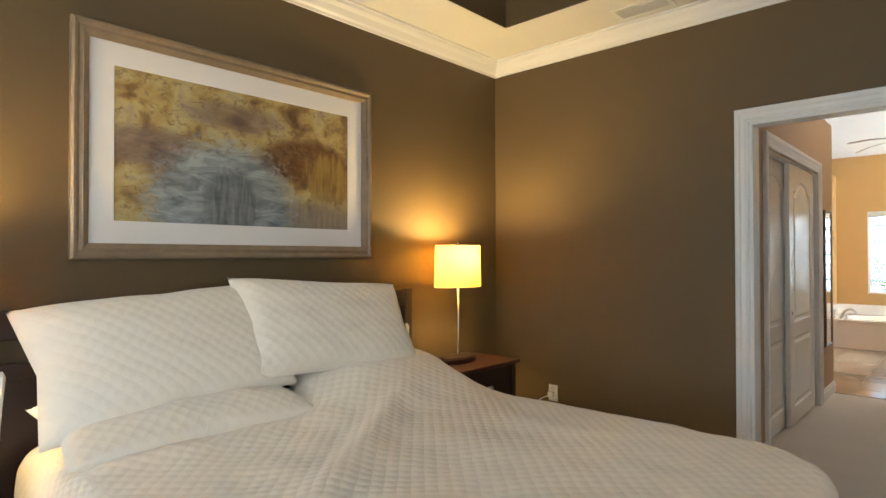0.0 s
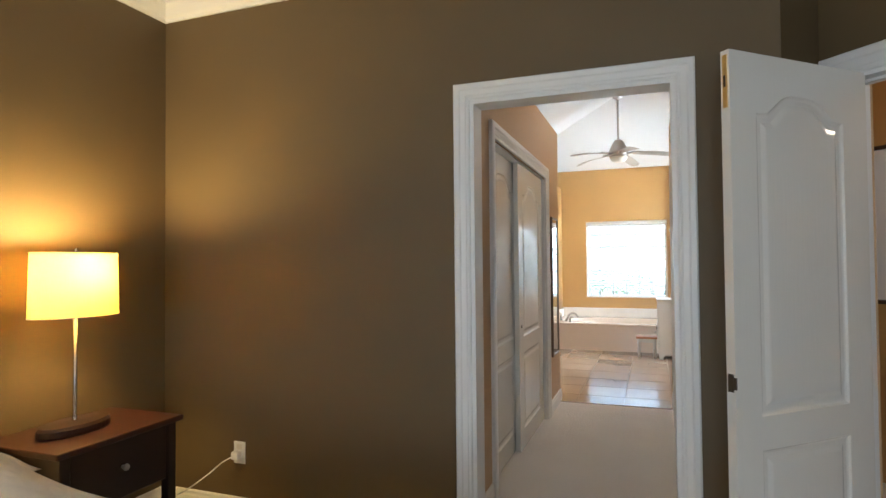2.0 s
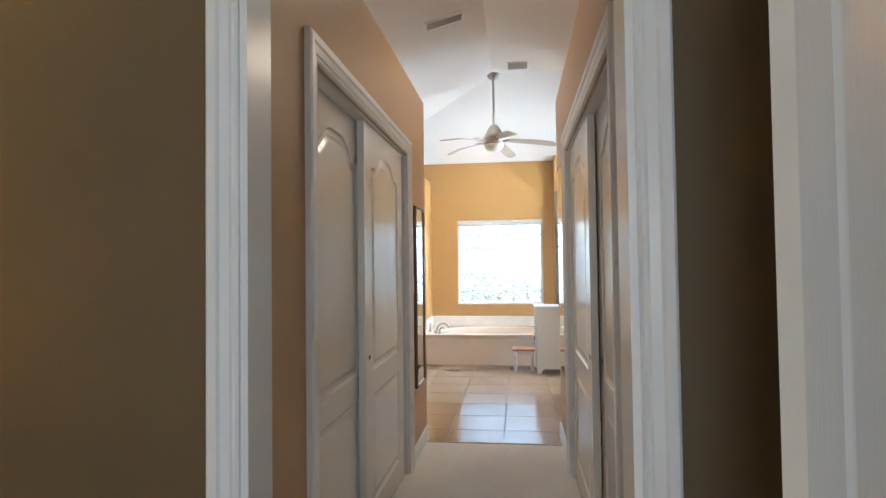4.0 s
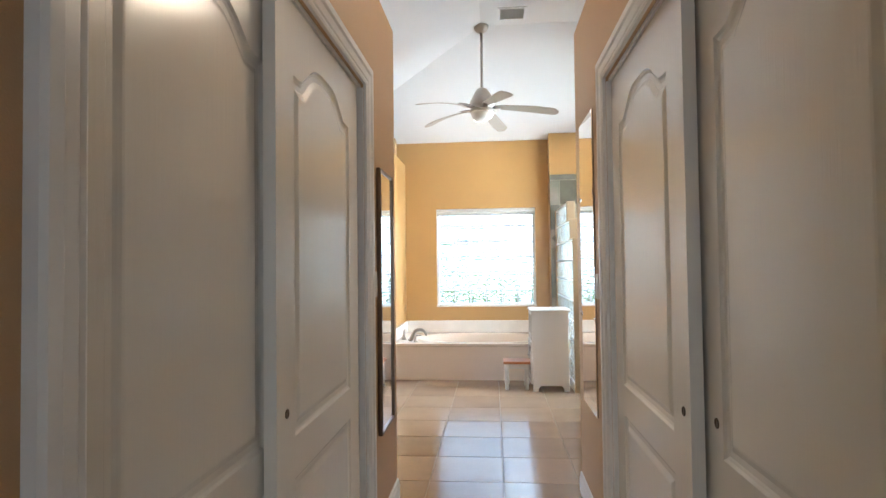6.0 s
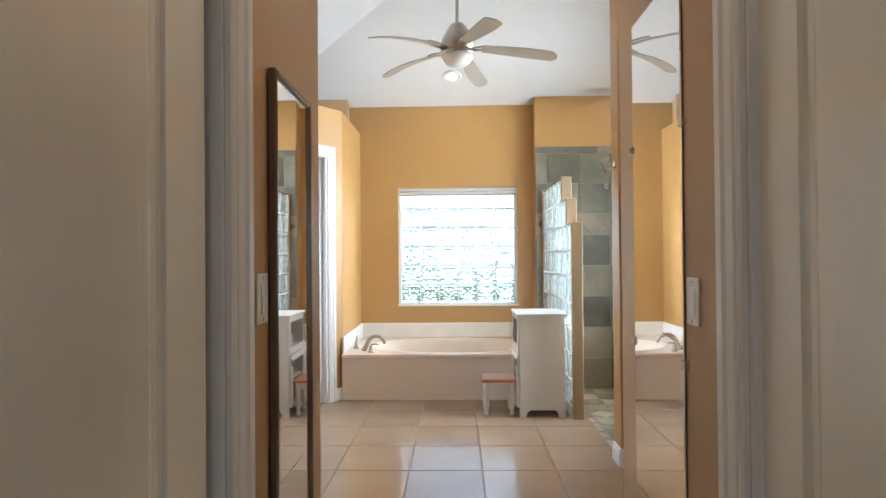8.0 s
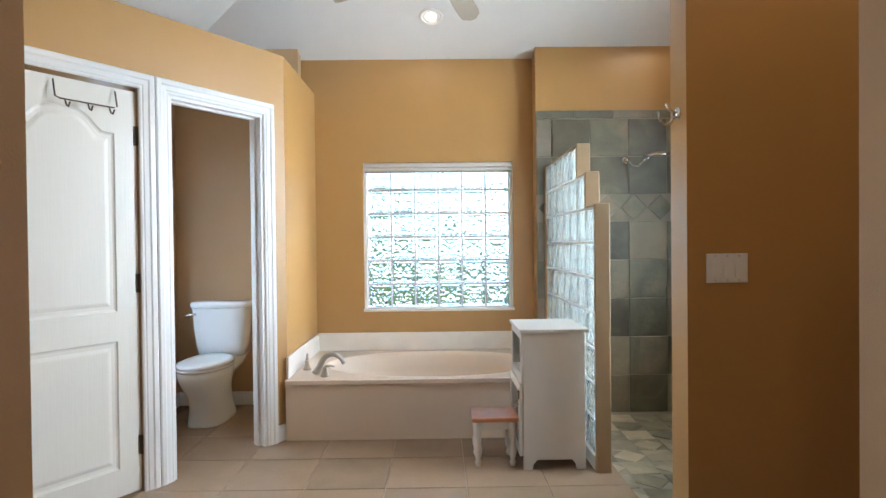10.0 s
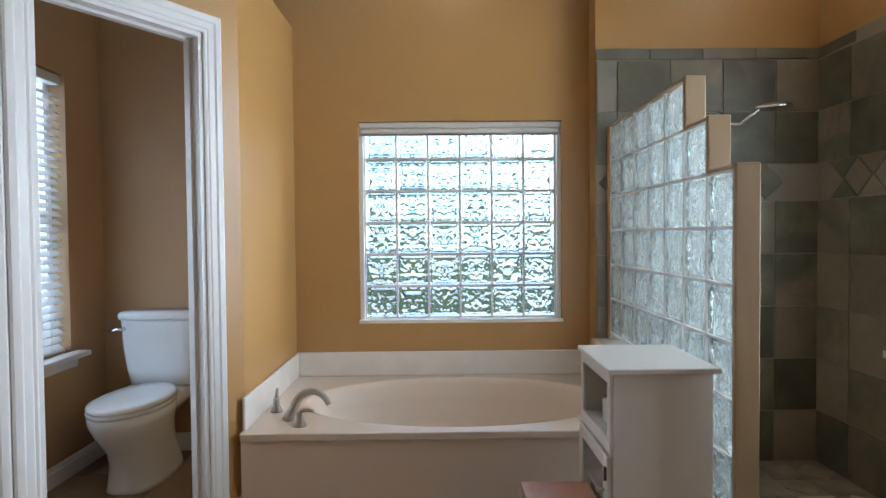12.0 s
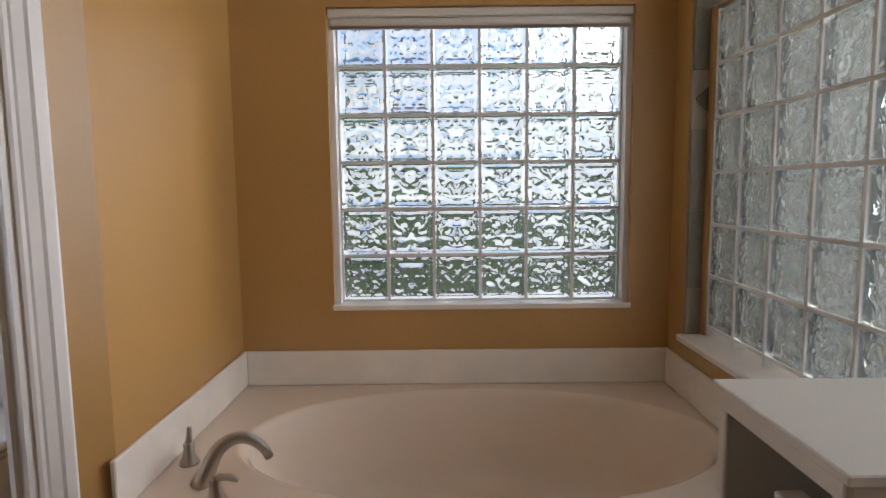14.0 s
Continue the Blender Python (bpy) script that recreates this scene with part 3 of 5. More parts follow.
# ---------- glass blocks ----------
def glass_block_mat():
    m = mat("glass_block", (0.91, 0.985, 0.95), 0.02, transmission=1.0, vary=0.0, ior=1.4)
    nt = m.node_tree
    b = nt.nodes["Principled BSDF"]
    co = nt.nodes.new("ShaderNodeTexCoord")
    # the pressed pattern is mirrored about the middle of a block and ends in a smooth clear rim
    ab = nt.nodes.new("ShaderNodeVectorMath"); ab.operation = "ABSOLUTE"
    nt.links.new(co.outputs["Object"], ab.inputs[0])
    sep = nt.nodes.new("ShaderNodeSeparateXYZ")
    nt.links.new(ab.outputs[0], sep.inputs[0])
    sep2 = nt.nodes.new("ShaderNodeSeparateXYZ")
    nt.links.new(co.outputs["Object"], sep2.inputs[0])
    com = nt.nodes.new("ShaderNodeCombineXYZ")
    nt.links.new(sep.outputs[0], com.inputs[0])
    nt.links.new(sep2.outputs[1], com.inputs[1])
    nt.links.new(sep2.outputs[2], com.inputs[2])
    oi = nt.nodes.new("ShaderNodeObjectInfo")
    add = nt.nodes.new("ShaderNodeVectorMath"); add.operation = "MULTIPLY_ADD"
    add.inputs[1].default_value = (1, 1, 1)
    jit = nt.nodes.new("ShaderNodeMath"); jit.operation = "MULTIPLY"
    jit.inputs[1].default_value = 0.4
    nt.links.new(oi.outputs["Random"], jit.inputs[0])
    nt.links.new(com.outputs[0], add.inputs[0])
    nt.links.new(jit.outputs[0], add.inputs[2])
    noise = nt.nodes.new("ShaderNodeTexNoise")
    noise.inputs["Scale"].default_value = 18
    noise.inputs["Detail"].default_value = 0.0
    noise.inputs["Distortion"].default_value = 1.6
    nt.links.new(add.outputs[0], noise.inputs["Vector"])
    mxx = nt.nodes.new("ShaderNodeMath"); mxx.operation = "MAXIMUM"
    nt.links.new(sep.outputs[0], mxx.inputs[0])
    nt.links.new(sep.outputs[2], mxx.inputs[1])
    rim = nt.nodes.new("ShaderNodeMapRange")
    rim.interpolation_type = "SMOOTHSTEP"
    rim.inputs["From Min"].default_value, rim.inputs["From Max"].default_value = 0.082, 0.066
    nt.links.new(mxx.outputs[0], rim.inputs["Value"])
    n = nt.nodes.new("ShaderNodeMath"); n.operation = "MULTIPLY"
    nt.links.new(noise.outputs[0], n.inputs[0])
    nt.links.new(rim.outputs[0], n.inputs[1])
    bp = nt.nodes.new("ShaderNodeBump")
    bp.inputs["Strength"].default_value = 1.0
    bp.inputs["Distance"].default_value = 0.022
    nt.links.new(n.outputs[0], bp.inputs["Height"])
    nt.links.new(bp.outputs[0], b.inputs["Normal"])
    # the moulded faces scatter a part of the light
    tr = nt.nodes.new("ShaderNodeBsdfTranslucent")
    tr.inputs[0].default_value = (0.86, 0.95, 0.91, 1)
    mixs = nt.nodes.new("ShaderNodeMixShader")
    mixs.inputs[0].default_value = 0.06
    nt.links.new(b.outputs[0], mixs.inputs[1])
    nt.links.new(tr.outputs[0], mixs.inputs[2])
    nt.links.new(mixs.outputs[0], nt.nodes["Material Output"].inputs[0])
    return m


GBLOCK = glass_block_mat()
MORTAR = mat("block_mortar", (0.68, 0.68, 0.65), 0.7)


def block_mesh(w, h, d):
    bm = box(bmesh.new(), -w / 2, -d / 2, -h / 2, w / 2, d / 2, h / 2, bevel=0.012, seg=2)
    me = bpy.data.meshes.new("glass_block")
    bmesh.ops.recalc_face_normals(bm, faces=bm.faces[:])
    bm.to_mesh(me)
    bm.free()
    me.materials.append(GBLOCK)
    return me


def block_window(name, m, cols, rows_, w, h, depth, label):
    thing = empty(name, m)
    tagged(thing, label, "window", kind="structure")
    pw, ph = w / cols, h / rows_
    me = block_mesh(pw - .013, ph - .013, depth)
    for i in range(cols):
        for j in range(rows_):
            o = new("glass_block", me)
            o.location = ((i + .5) * pw, depth / 2, (j + .5) * ph)
            o.parent = thing
            o.visible_shadow = False
    for i in range(cols + 1):
        part("mortar_joint", cube(i * pw - .0062, .004, 0, i * pw + .0062, depth - .004, h), MORTAR, thing)
    for j in range(rows_ + 1):
        part("mortar_joint", cube(0, .0045, j * ph - .0062, w, depth - .0045, j * ph + .0062), MORTAR, thing)
    return thing


tub_window = block_window("window_tub", pose(-0.805, BY + .075, 0.745), 6, 6, 1.20, 1.20, 0.075, "glass block window of wavy clear blocks over the tub")
bm = bmesh.new()
for a in ((-0.83, 0.725, -0.807, 1.965), (0.397, 0.725, 0.42, 1.965)):
    box(bm, a[0], BY + .03, a[1], a[2], BY + .17, a[3])
box(bm, -0.807, BY + .03, 1.947, 0.397, BY + .17, 1.965)
f = part("window_frame", bm, WHITE, tub_window); f.matrix_parent_inverse = tub_window.matrix_world.inverted()
bm = box(bmesh.new(), -0.836, BY - .009, 0.722, 0.426, BY + .17, 0.745, bevel=.003)
f = part("window_sill", bm, MARBLE, tub_window); f.matrix_parent_inverse = tub_window.matrix_world.inverted()
rolled = empty("window_blind", pose(-0.828, BY + .012, 1.885))
tagged(rolled, "rolled up cream blind at the top of the window", "blind")
part("valance", cube(0, 0, .045, 1.246, .058, .077, bevel=.004), CABW, rolled)
part("roll", lathe(bmesh.new(), [(.022, 0), (.024, .01), (.024, 1.22), (.022, 1.23)], 20, pose(.008, .03, .024, 0, 90)), CABW, rolled, smooth=True)
part("bottom_bar", cube(.01, .004, -.004, 1.236, .016, .008, bevel=.002), NICKEL, rolled)

sh_win = block_window("window_shower", Matrix.Translation((SX + .03, 9.76, 0.70)) @ Matrix.Rotation(radians(-90), 4, "Z"), 6, 9, 1.19, 1.74, 0.075, "tall glass block window in the shower wall")
bm = bmesh.new()
for a, b, c, d in holed(8.52, 9.81, 0.66, 2.48, [(8.575, 9.757, 0.71, 2.435)]):
    box(bm, SX - .022, a, c, SX + .03, b, d)
box(bm, SX - .06, 8.50, 0.64, SX - .022, 9.84, 0.675)
f = part("window_frame", bm, WHITE, sh_win); f.matrix_parent_inverse = sh_win.matrix_world.inverted()

# glass block screen beside the tub: stepped top, painted end caps, low wall and ledge under it
GX = 0.658
screen = empty("glass_block_screen", pose(GX, 8.965, 0))
tagged(screen, "stepped glass block shower screen with tan painted end caps", "shower screen")
me = block_mesh(0.188, 0.188, 0.08)
B0, BP = 0.085, 0.2
for c in range(7):
    nrow = 7 if c == 0 else 8 if c == 1 else 9
    for r in range(nrow):
        yc, zc = 8.97 + (c + .5) * BP, B0 + (r + .5) * BP
        if yc > 9.5 and zc < 0.62:
            continue
        o = new("glass_block", me)
        o.matrix_world = Matrix.Translation((GX + .043, yc, zc)) @ Matrix.Rotation(radians(90), 4, "Z")
        o.parent = screen
        o.matrix_parent_inverse = screen.matrix_world.inverted()
        o.visible_shadow = False
def joint(*a):
    o = part("mortar_joint", cube(*a), MORTAR, screen)
    o.matrix_parent_inverse = screen.matrix_world.inverted()


for c in range(1, 8):
    y = 8.97 + c * BP
    zt = B0 + BP * (7 if c == 1 else 8 if c == 2 else 9)
    joint(GX + .006, y - .006, 0.0 if y < 9.5 else 0.65, GX + .080, y + .006, zt)
for r in range(0, 9):
    z = B0 + BP * r
    y0 = 8.97 + BP * max(0, r - 7)
    joint(GX + .0065, y0, z - .006, GX + .0795, 9.50 if z < .66 else 10.40, z + .006)
o = part("wall_jamb", cube(GX - .004, 10.374, .646, GX + .088, 10.409, 1.90, bevel=.003), GOLD, screen, "gold painted strip against the wall")
o.matrix_parent_inverse = screen.matrix_world.inverted()
CAP = mat("cap_paint", (0.33, 0.225, 0.12), 0.5, vary=0.06, bump=0.12, bump_scale=260)
caps = [((GX, 8.945, -.09, GX + .086, 8.97, 1.505)), (GX, 8.97, 1.487, GX + .086, 9.15, 1.50), (GX, 9.145, 1.487, GX + .086, 9.17, 1.705),
        (GX, 9.17, 1.687, GX + .086, 9.35, 1.70), (GX, 9.345, 1.687, GX + .086, 9.37, 1.905), (GX, 9.37, 1.887, GX + .086, 10.405, 1.90)]
for c in caps:
    o = part("end_cap", cube(*c, bevel=.004), CAP, screen, "tan painted plaster cap"); o.matrix_parent_inverse = screen.matrix_world.inverted()
tagged(part("wall_low", cube(AR, 9.52, -.1, 0.69, SY, 0.615), GOLD, kind="structure"), "low gold wall under the glass blocks", "wall")
tagged(part("trim_ledge", cube(AR - .025, 9.50, 0.615, 0.76, SY, 0.645, bevel=.006), MARBLE, kind="structure"), "pale marble ledge below the glass blocks", "ledge")
tagged(part("trim_screen_base", cube(GX + .002, 8.972, -.1, GX + .084, 9.518, 0.08), MARBLE, kind="structure"), "pale marble kerb under the glass blocks", "kerb")


# ---------- tub ----------
def make_tub():
    tub = empty("bathtub", pose(AL, 9.53, 0))
    tagged(tub, "cream garden bathtub with an oval basin and tiled deck", "bathtub")
    w, d, h = AR - AL, BY - 9.53, 0.40
    cx, cy, rx, ry = w / 2 + .07, d / 2 - .012, 0.80, 0.445
    bm = bmesh.new()
    n = 64
    edge = []
    for i in range(n):
        a = 2 * math.pi * i / n
        ca, sa = math.cos(a), math.sin(a)
        k = min((w - cx if ca > 0 else cx) / max(abs(ca), 1e-6), (d - cy if sa > 0 else cy) / max(abs(sa), 1e-6))
        edge.append((cx + k * ca, cy + k * sa))
    # true corners
    for c in ((0, 0), (w, 0), (w, d), (0, d)):
        i = min(range(n), key=lambda q: (edge[q][0] - c[0]) ** 2 + (edge[q][1] - c[1]) ** 2)
        edge[i] = c
    rings = [[Vector((x, y, h - 0.035)) for x, y in edge], [Vector((x, y, h)) for x, y in edge]]
    for s, z in ((1.03, h), (1.01, h + .003), (0.99, h - .004), (0.965, h - .03), (0.93, h - .12), (0.88, h - .25), (0.80, h - .33), (0.6, h - .36), (0.3, h - .365)):
        rings.append([Vector((cx + rx * s * math.cos(2 * math.pi * i / n), cy + ry * s * math.sin(2 * math.pi * i / n), z)) for i in range(n)])
    loft(bm, rings, cap=False)
    bm.verts.ensure_lookup_table()
    bm.faces.new(bm.verts[-n:])
    o = part("basin", bm, ACRYL, tub, smooth=False)
    for p in o.data.polygons:
        p.use_smooth = p.center.z < h + .002 and p.index >= n * 2
    part("apron", cube(0, 0.012, 0, w, 0.05, h - .036), ACRYL, tub)
    part("deck_edge", cube(-.0, -.006, h - .034, w, 0.012, h + .001, bevel=.006, seg=2), ACRYL, tub)
    part("back_splash", cube(0.018, d - .02, h + .001, w, d - .002, 0.55, bevel=.004), MARBLE, tub, "pale veined marble splash")
    part("side_splash", cube(.002, 0.03, h + .001, 0.018, d - .002, 0.55, bevel=.004), MARBLE, tub, "pale veined marble splash")
    part("end_splash", cube(w - .018, 0.03, h + .001, w - .002, d - .021, 0.55, bevel=.004), MARBLE, tub, "pale veined marble splash")
    return tub


make_tub()


def make_faucet():
    f = empty("tub_faucet", pose(-1.035, 9.715, 0.402) @ Matrix.Scale(0.88, 4))
    tagged(f, "brushed nickel tub filler with two lever handles", "faucet")
    pts, rad = [], []
    for k in range(15):
        u = k / 14
        a = radians(165 - 150 * u)
        pts.append((0.02 + .09 * (math.cos(a) + 1) - .02, 0.0 + 0.06 * u, 0.03 + 0.115 * math.sin(a) if u < .75 else 0.03 + 0.115 * math.sin(a) + .02 * (u - .75)))
        rad.append(0.026 - .011 * u)
    bm = tube(bmesh.new(), [(-0.03, 0, 0), (-0.022, 0, 0.02)] + pts, [0.034, 0.030] + rad, 16)
    part("spout", bm, NICKEL, f, smooth=True)
    for dx, dy in ((-0.132, .15), (0.06, -.10)):
        h = part("handle_base", lathe(bmesh.new(), [(.034, 0), (.033, .008), (.022, .03), (.017, .055), (.019, .07), (.012, .078)], 20, pose(dx, dy, 0)), NICKEL, f, smooth=True)
        part("lever", tube(bmesh.new(), [(dx, dy, .07), (dx + .02, dy - .01, .085), (dx + .055, dy - .02, .088), (dx + .08, dy - .026, .082)] if dx > 0 else [(dx, dy, .07), (dx + .004, dy, .1), (dx + .006, dy, .13)], [.012, .012, .011, .007] if dx > 0 else [.013, .011, .008], 10), NICKEL, h, smooth=True)
    return f


make_faucet()


# ---------- cabinet and stool ----------
def make_cabinet():
    x0, y0, x1, y1, h = 0.262, 9.005, 0.615, 9.405, 0.80
    c = empty("storage_cabinet", pose(x0, y0, 0))
    tagged(c, "small white wooden storage cabinet with an open shelf", "cabinet")
    w, d = x1 - x0, y1 - y0
    L = lambda n, *a, m=CABW, lab="", par=c: part(n, cube(*a, bevel=.003), m, par, lab)
    L("side_panel", 0, 0, 0.055, w, 0.018, h - .02)          # towards the room
    L("side_panel", 0, d - .018, 0.055, w, d, h - .02)
    L("back_panel", w - .01, .018, 0.055, w, d - .018, h - .02)
    L("top", -.022, -.022, h - .02, w + .018, d + .018, h, )
    L("bottom_shelf", 0, .018, 0.07, w - .01, d - .018, .088)
    L("shelf", 0.004, .018, 0.52, w - .01, d - .018, .535)
    L("face_rail", -.012, 0, h - .06, 0, d, h - .02)
    L("face_rail", -.012, 0, 0.49, 0, d, .54)
    L("face_stile", -.012, 0, 0.54, 0, 0.03, h - .06)
    L("face_stile", -.012, d - .03, 0.54, 0, d, h - .06)
    for y in (0.0, d - .05):
        bm = bmesh.new()
        loft(bm, [[Vector((x, y + dy, z)) for x, z in ((0, 0), (.05, 0), (.055, .03), (.08, .058), (0, .058))] for dy in (0, .018 if y == 0 else .05)])
        part("foot", bm, CABW, c)
    bm = bmesh.new()
    loft(bm, [[Vector((x, dy, z)) for x, z in ((w - .05, 0), (w, 0), (w, .058), (w - .08, .058), (w - .055, .03))] for dy in (0, .018)])
    part("foot", bm, CABW, c)
    door = part("door", cube(-.014, .048, .122, -.010, d - .048, .438), GLASS, c, "clear glass pane of the cabinet door")
    door.visible_shadow = False
    L("inner_shelf", 0.004, .018, 0.28, w - .01, d - .018, .292)
    L("door_frame", -.022, 0.004, 0.075, -.004, .05, .485, par=door)
    L("door_frame", -.022, d - .05, 0.075, -.004, d - .004, .485, par=door)
    L("door_frame", -.022, .051, 0.435, -.004, d - .051, .485, par=door)
    L("door_frame", -.022, .051, 0.075, -.004, d - .051, .125, par=door)
    part("knob", lathe(bmesh.new(), [(.006, 0), (.006, .012), (.013, .018), (.012, .026), (.004, .03)], 16, pose(-.022, .03, .36, 0, -90)), NICKEL, door, "nickel knob", smooth=True)
    part("latch", cube(-.03, 0.004, .40, -.021, .016, .45, bevel=.002), DARK, door, "dark latch")
    return c


make_cabinet()
roll = tagged(part("white_box", cube(0.30, 9.20, 0.537, 0.36, 9.27, 0.62, bevel=.004), CABW), "small white box on the cabinet's open shelf", "box")


def make_stool():
    s = empty("step_stool", pose(-.027, 9.04, 0))
    tagged(s, "small white step stool with a reddish wooden top", "stool")
    w, d, h = 0.27, 0.24, 0.285
    part("seat", cube(0, 0, h - .025, w, d, h, bevel=.006, seg=2), OAKRED, s, "reddish brown wooden seat")
    for y in (.022, d - .04):
        part("apron", cube(.04, y, h - .075, w - .04, y + .016, h - .026, bevel=.002), CABW, s)
    for x in (.022, w - .038):
        part("apron", cube(x, .04, h - .075, x + .016, d - .04, h - .026, bevel=.002), CABW, s)
    prof = [(.013, 0), (.019, .02), (.013, .04), (.022, .07), (.024, .1), (.014, .135), (.02, .145), (.015, .155), (.022, .165), (.022, h - .026)]
    for x in (.035, w - .035):
        for y in (.035, d - .035):
            part("leg", lathe(bmesh.new(), prof, 16, pose(x, y, 0)), CABW, s, "white turned leg", smooth=True)
    return s


make_stool()


# ---------- toilet ----------
def make_toilet():
    t = empty("toilet", pose(-1.912, 10.415, 0) @ Matrix.Diagonal((.97, 1, 1.045, 1)))
    tagged(t, "white porcelain two-piece toilet with its lid closed", "toilet")

    def oval(cx, cy, rx, ry, z, n=32, sq=2.0):
        return [Vector((cx + rx * math.copysign(abs(math.cos(a)) ** (2 / sq), math.cos(a)), cy + ry * math.copysign(abs(math.sin(a)) ** (2 / sq), math.sin(a)), z)) for a in (2 * math.pi * i / n for i in range(n))]
    # y runs to -: out from the wall
    bm = loft(bmesh.new(), [oval(0, -.105, .185, .085, .42, sq=5), oval(0, -.11, .20, .093, .50, sq=5), oval(0, -.115, .212, .10, .62, sq=5), oval(0, -.118, .222, .103, .76, sq=5), oval(0, -.118, .224, .104, .775, sq=5)])
    part("tank", bm, PORCELAIN, t, smooth=True)
    bm = loft(bmesh.new(), [oval(0, -.118, .232, .110, .776, sq=5), oval(0, -.118, .237, .114, .785, sq=5), oval(0, -.118, .237, .114, .802, sq=5), oval(0, -.118, .228, .106, .814, sq=5)])
    part("tank_lid", bm, PORCELAIN, t, smooth=True)
    bm = loft(bmesh.new(), [oval(0, -.345, .14, .245, 0, sq=3), oval(0, -.345, .136, .24, .02, sq=3), oval(0, -.36, .126, .218, .12, sq=2.8), oval(0, -.39, .132, .225, .2, sq=2.4), oval(0, -.44, .165, .25, .28), oval(0, -.46, .185, .27, .345), oval(0, -.46, .188, .275, .385), oval(0, -.46, .18, .265, .392)])
    part("bowl", bm, PORCELAIN, t, smooth=True)
    bm = loft(bmesh.new(), [oval(0, -.24, .12, .12, .30, sq=4), oval(0, -.2, .17, .14, .36, sq=4), oval(0, -.17, .185, .14, .415, sq=4)])
    part("pedestal_back", bm, PORCELAIN, t, smooth=True)
    bm = loft(bmesh.new(), [oval(0, -.465, .186, .275, .394), oval(0, -.465, .19, .278, .402), oval(0, -.465, .19, .278, .409), oval(0, -.465, .18, .27, .413)])
    part("seat", bm, PORCELAIN, t, smooth=True)
    bm = loft(bmesh.new(), [oval(0, -.46, .186, .276, .415), oval(0, -.46, .192, .28, .424), oval(0, -.46, .188, .276, .434), oval(0, -.46, .165, .25, .441), oval(0, -.46, .08, .14, .444)])
    part("lid", bm, PORCELAIN, t, smooth=True)
    for x in (-.07, .07):
        part("hinge", cube(x - .02, -.225, .393, x + .02, -.19, .43, bevel=.008, seg=2), PORCELAIN, t)
    bm = tube(bmesh.new(), [(-.18, -.225, .73), (-.18, -.245, .73), (-.20, -.248, .73), (-.255, -.25, .722)], [.012, .009, .008, .006], 10)
    part("flush_handle", bm, CHROME, t, "chrome flush lever", smooth=True)
    return t


make_toilet()

# ---------- WC window with blinds ----------
wcw = empty("window_wc", pose(-2.32, 9.28, 0.66))
tagged(wcw, "white sash window with closed horizontal blinds", "window", kind="structure")
wy, wz = 0.82, 1.47
bm = bmesh.new()
for a, b, c, d in holed(0, wy, 0, wz, [(.045, wy - .045, .05, wz / 2 - .02), (.045, wy - .045, wz / 2 + .02, wz - .045)]):
    box(bm, -.13, a, c, -.085, b, d)
part("window_frame", bm, WHITE, wcw)
o = part("pane", cube(-.112, .045, .05, -.106, wy - .045, wz - .045), GLASS, wcw); o.visible_shadow = False
part("window_sill", cube(-.13, -.06, -.03, .075, wy + .06, -.002, bevel=.006, seg=2), WHITE, wcw)
part("apron", cube(.001, -.03, -.085, .018, wy + .03, -.031, bevel=.003), WHITE, wcw)
SLAT = mat("blind_slat", (0.80, 0.82, 0.84), 0.45, vary=0.03)
blind = empty("window_blind", pose(-2.32, 9.29, 0.66))
tagged(blind, "white horizontal slat blind with its slats tilted", "blind")
part("head_rail", cube(-.065, 0, wz - .055, -.015, wy - .02, wz - .005, bevel=.004), SLAT, blind)
me = None
for k in range(33):
    z = 0.03 + k * 0.0415
    if me is None:
        bm = box(bmesh.new(), -.022, 0.004, -.0015, .022, wy - .024, .0015)
        me = part("slat", bm, SLAT, blind)
        s = me
    else:
        s = new("slat", me.data)
        s.parent = blind
    s.matrix_basis = pose(-.04, 0, z, 0, 38, 0)
part("bottom_rail", cube(-.06, .002, .003, -.02, wy - .022, .018, bevel=.003), SLAT, blind)
for y in (.12, wy - .14):
    part("ladder_cord", tube(bmesh.new(), [(-.016, y, .02), (-.016, y, wz - .05)], .0012, 5), SLAT, blind)


# ---------- doors ----------
def hinge(parent, m):
    bm = box(bmesh.new(), -.018, -.004, -.05, .018, 0, .05)
    lathe(bm, [(.007, -.05), (.007, .05)], 10, pose(-.002, -.007, 0))
    bmesh.ops.transform(bm, matrix=m, verts=bm.verts[:])
    return part("hinge", bm, DARK, parent, "dark bronze hinge")


linen = empty("linen_door", Matrix.Translation(W0 + (2.1 - .425) * WD) @ Matrix.Rotation(angw, 4, "Z"))
tagged(linen, "closed white two-panel door with a metal hook rack", "door")
bm = panel_door(bmesh.new(), .70, 2.09, .035, [(.11, .59, .95, 1.86, .10), (.11, .59, .14, .80, 0)])
bmesh.ops.transform(bm, matrix=pose(0, .012, .01), verts=bm.verts[:])
part("leaf", bm, DOORW, linen)
for z in (.25, 1.1, 1.87):
    hinge(linen, pose(.703, .012, z))
part("rosette", lathe(bmesh.new(), [(.03, 0), (.03, .008), (.012, .012), (.012, .045)], 20, pose(.06, .012, .94, 90)), NICKEL, linen, smooth=True)
part("lever", tube(bmesh.new(), [(.06, -.03, .94), (.09, -.035, .945), (.14, -.034, .942), (.17, -.032, .95)], [.011, .009, .008, .007], 10), NICKEL, linen, smooth=True)
rack = empty("hook_rack", linen.matrix_world @ pose(.45, -.0, 2.05))
tagged(rack, "dark metal over-door hook rack on the white door", "hook rack")
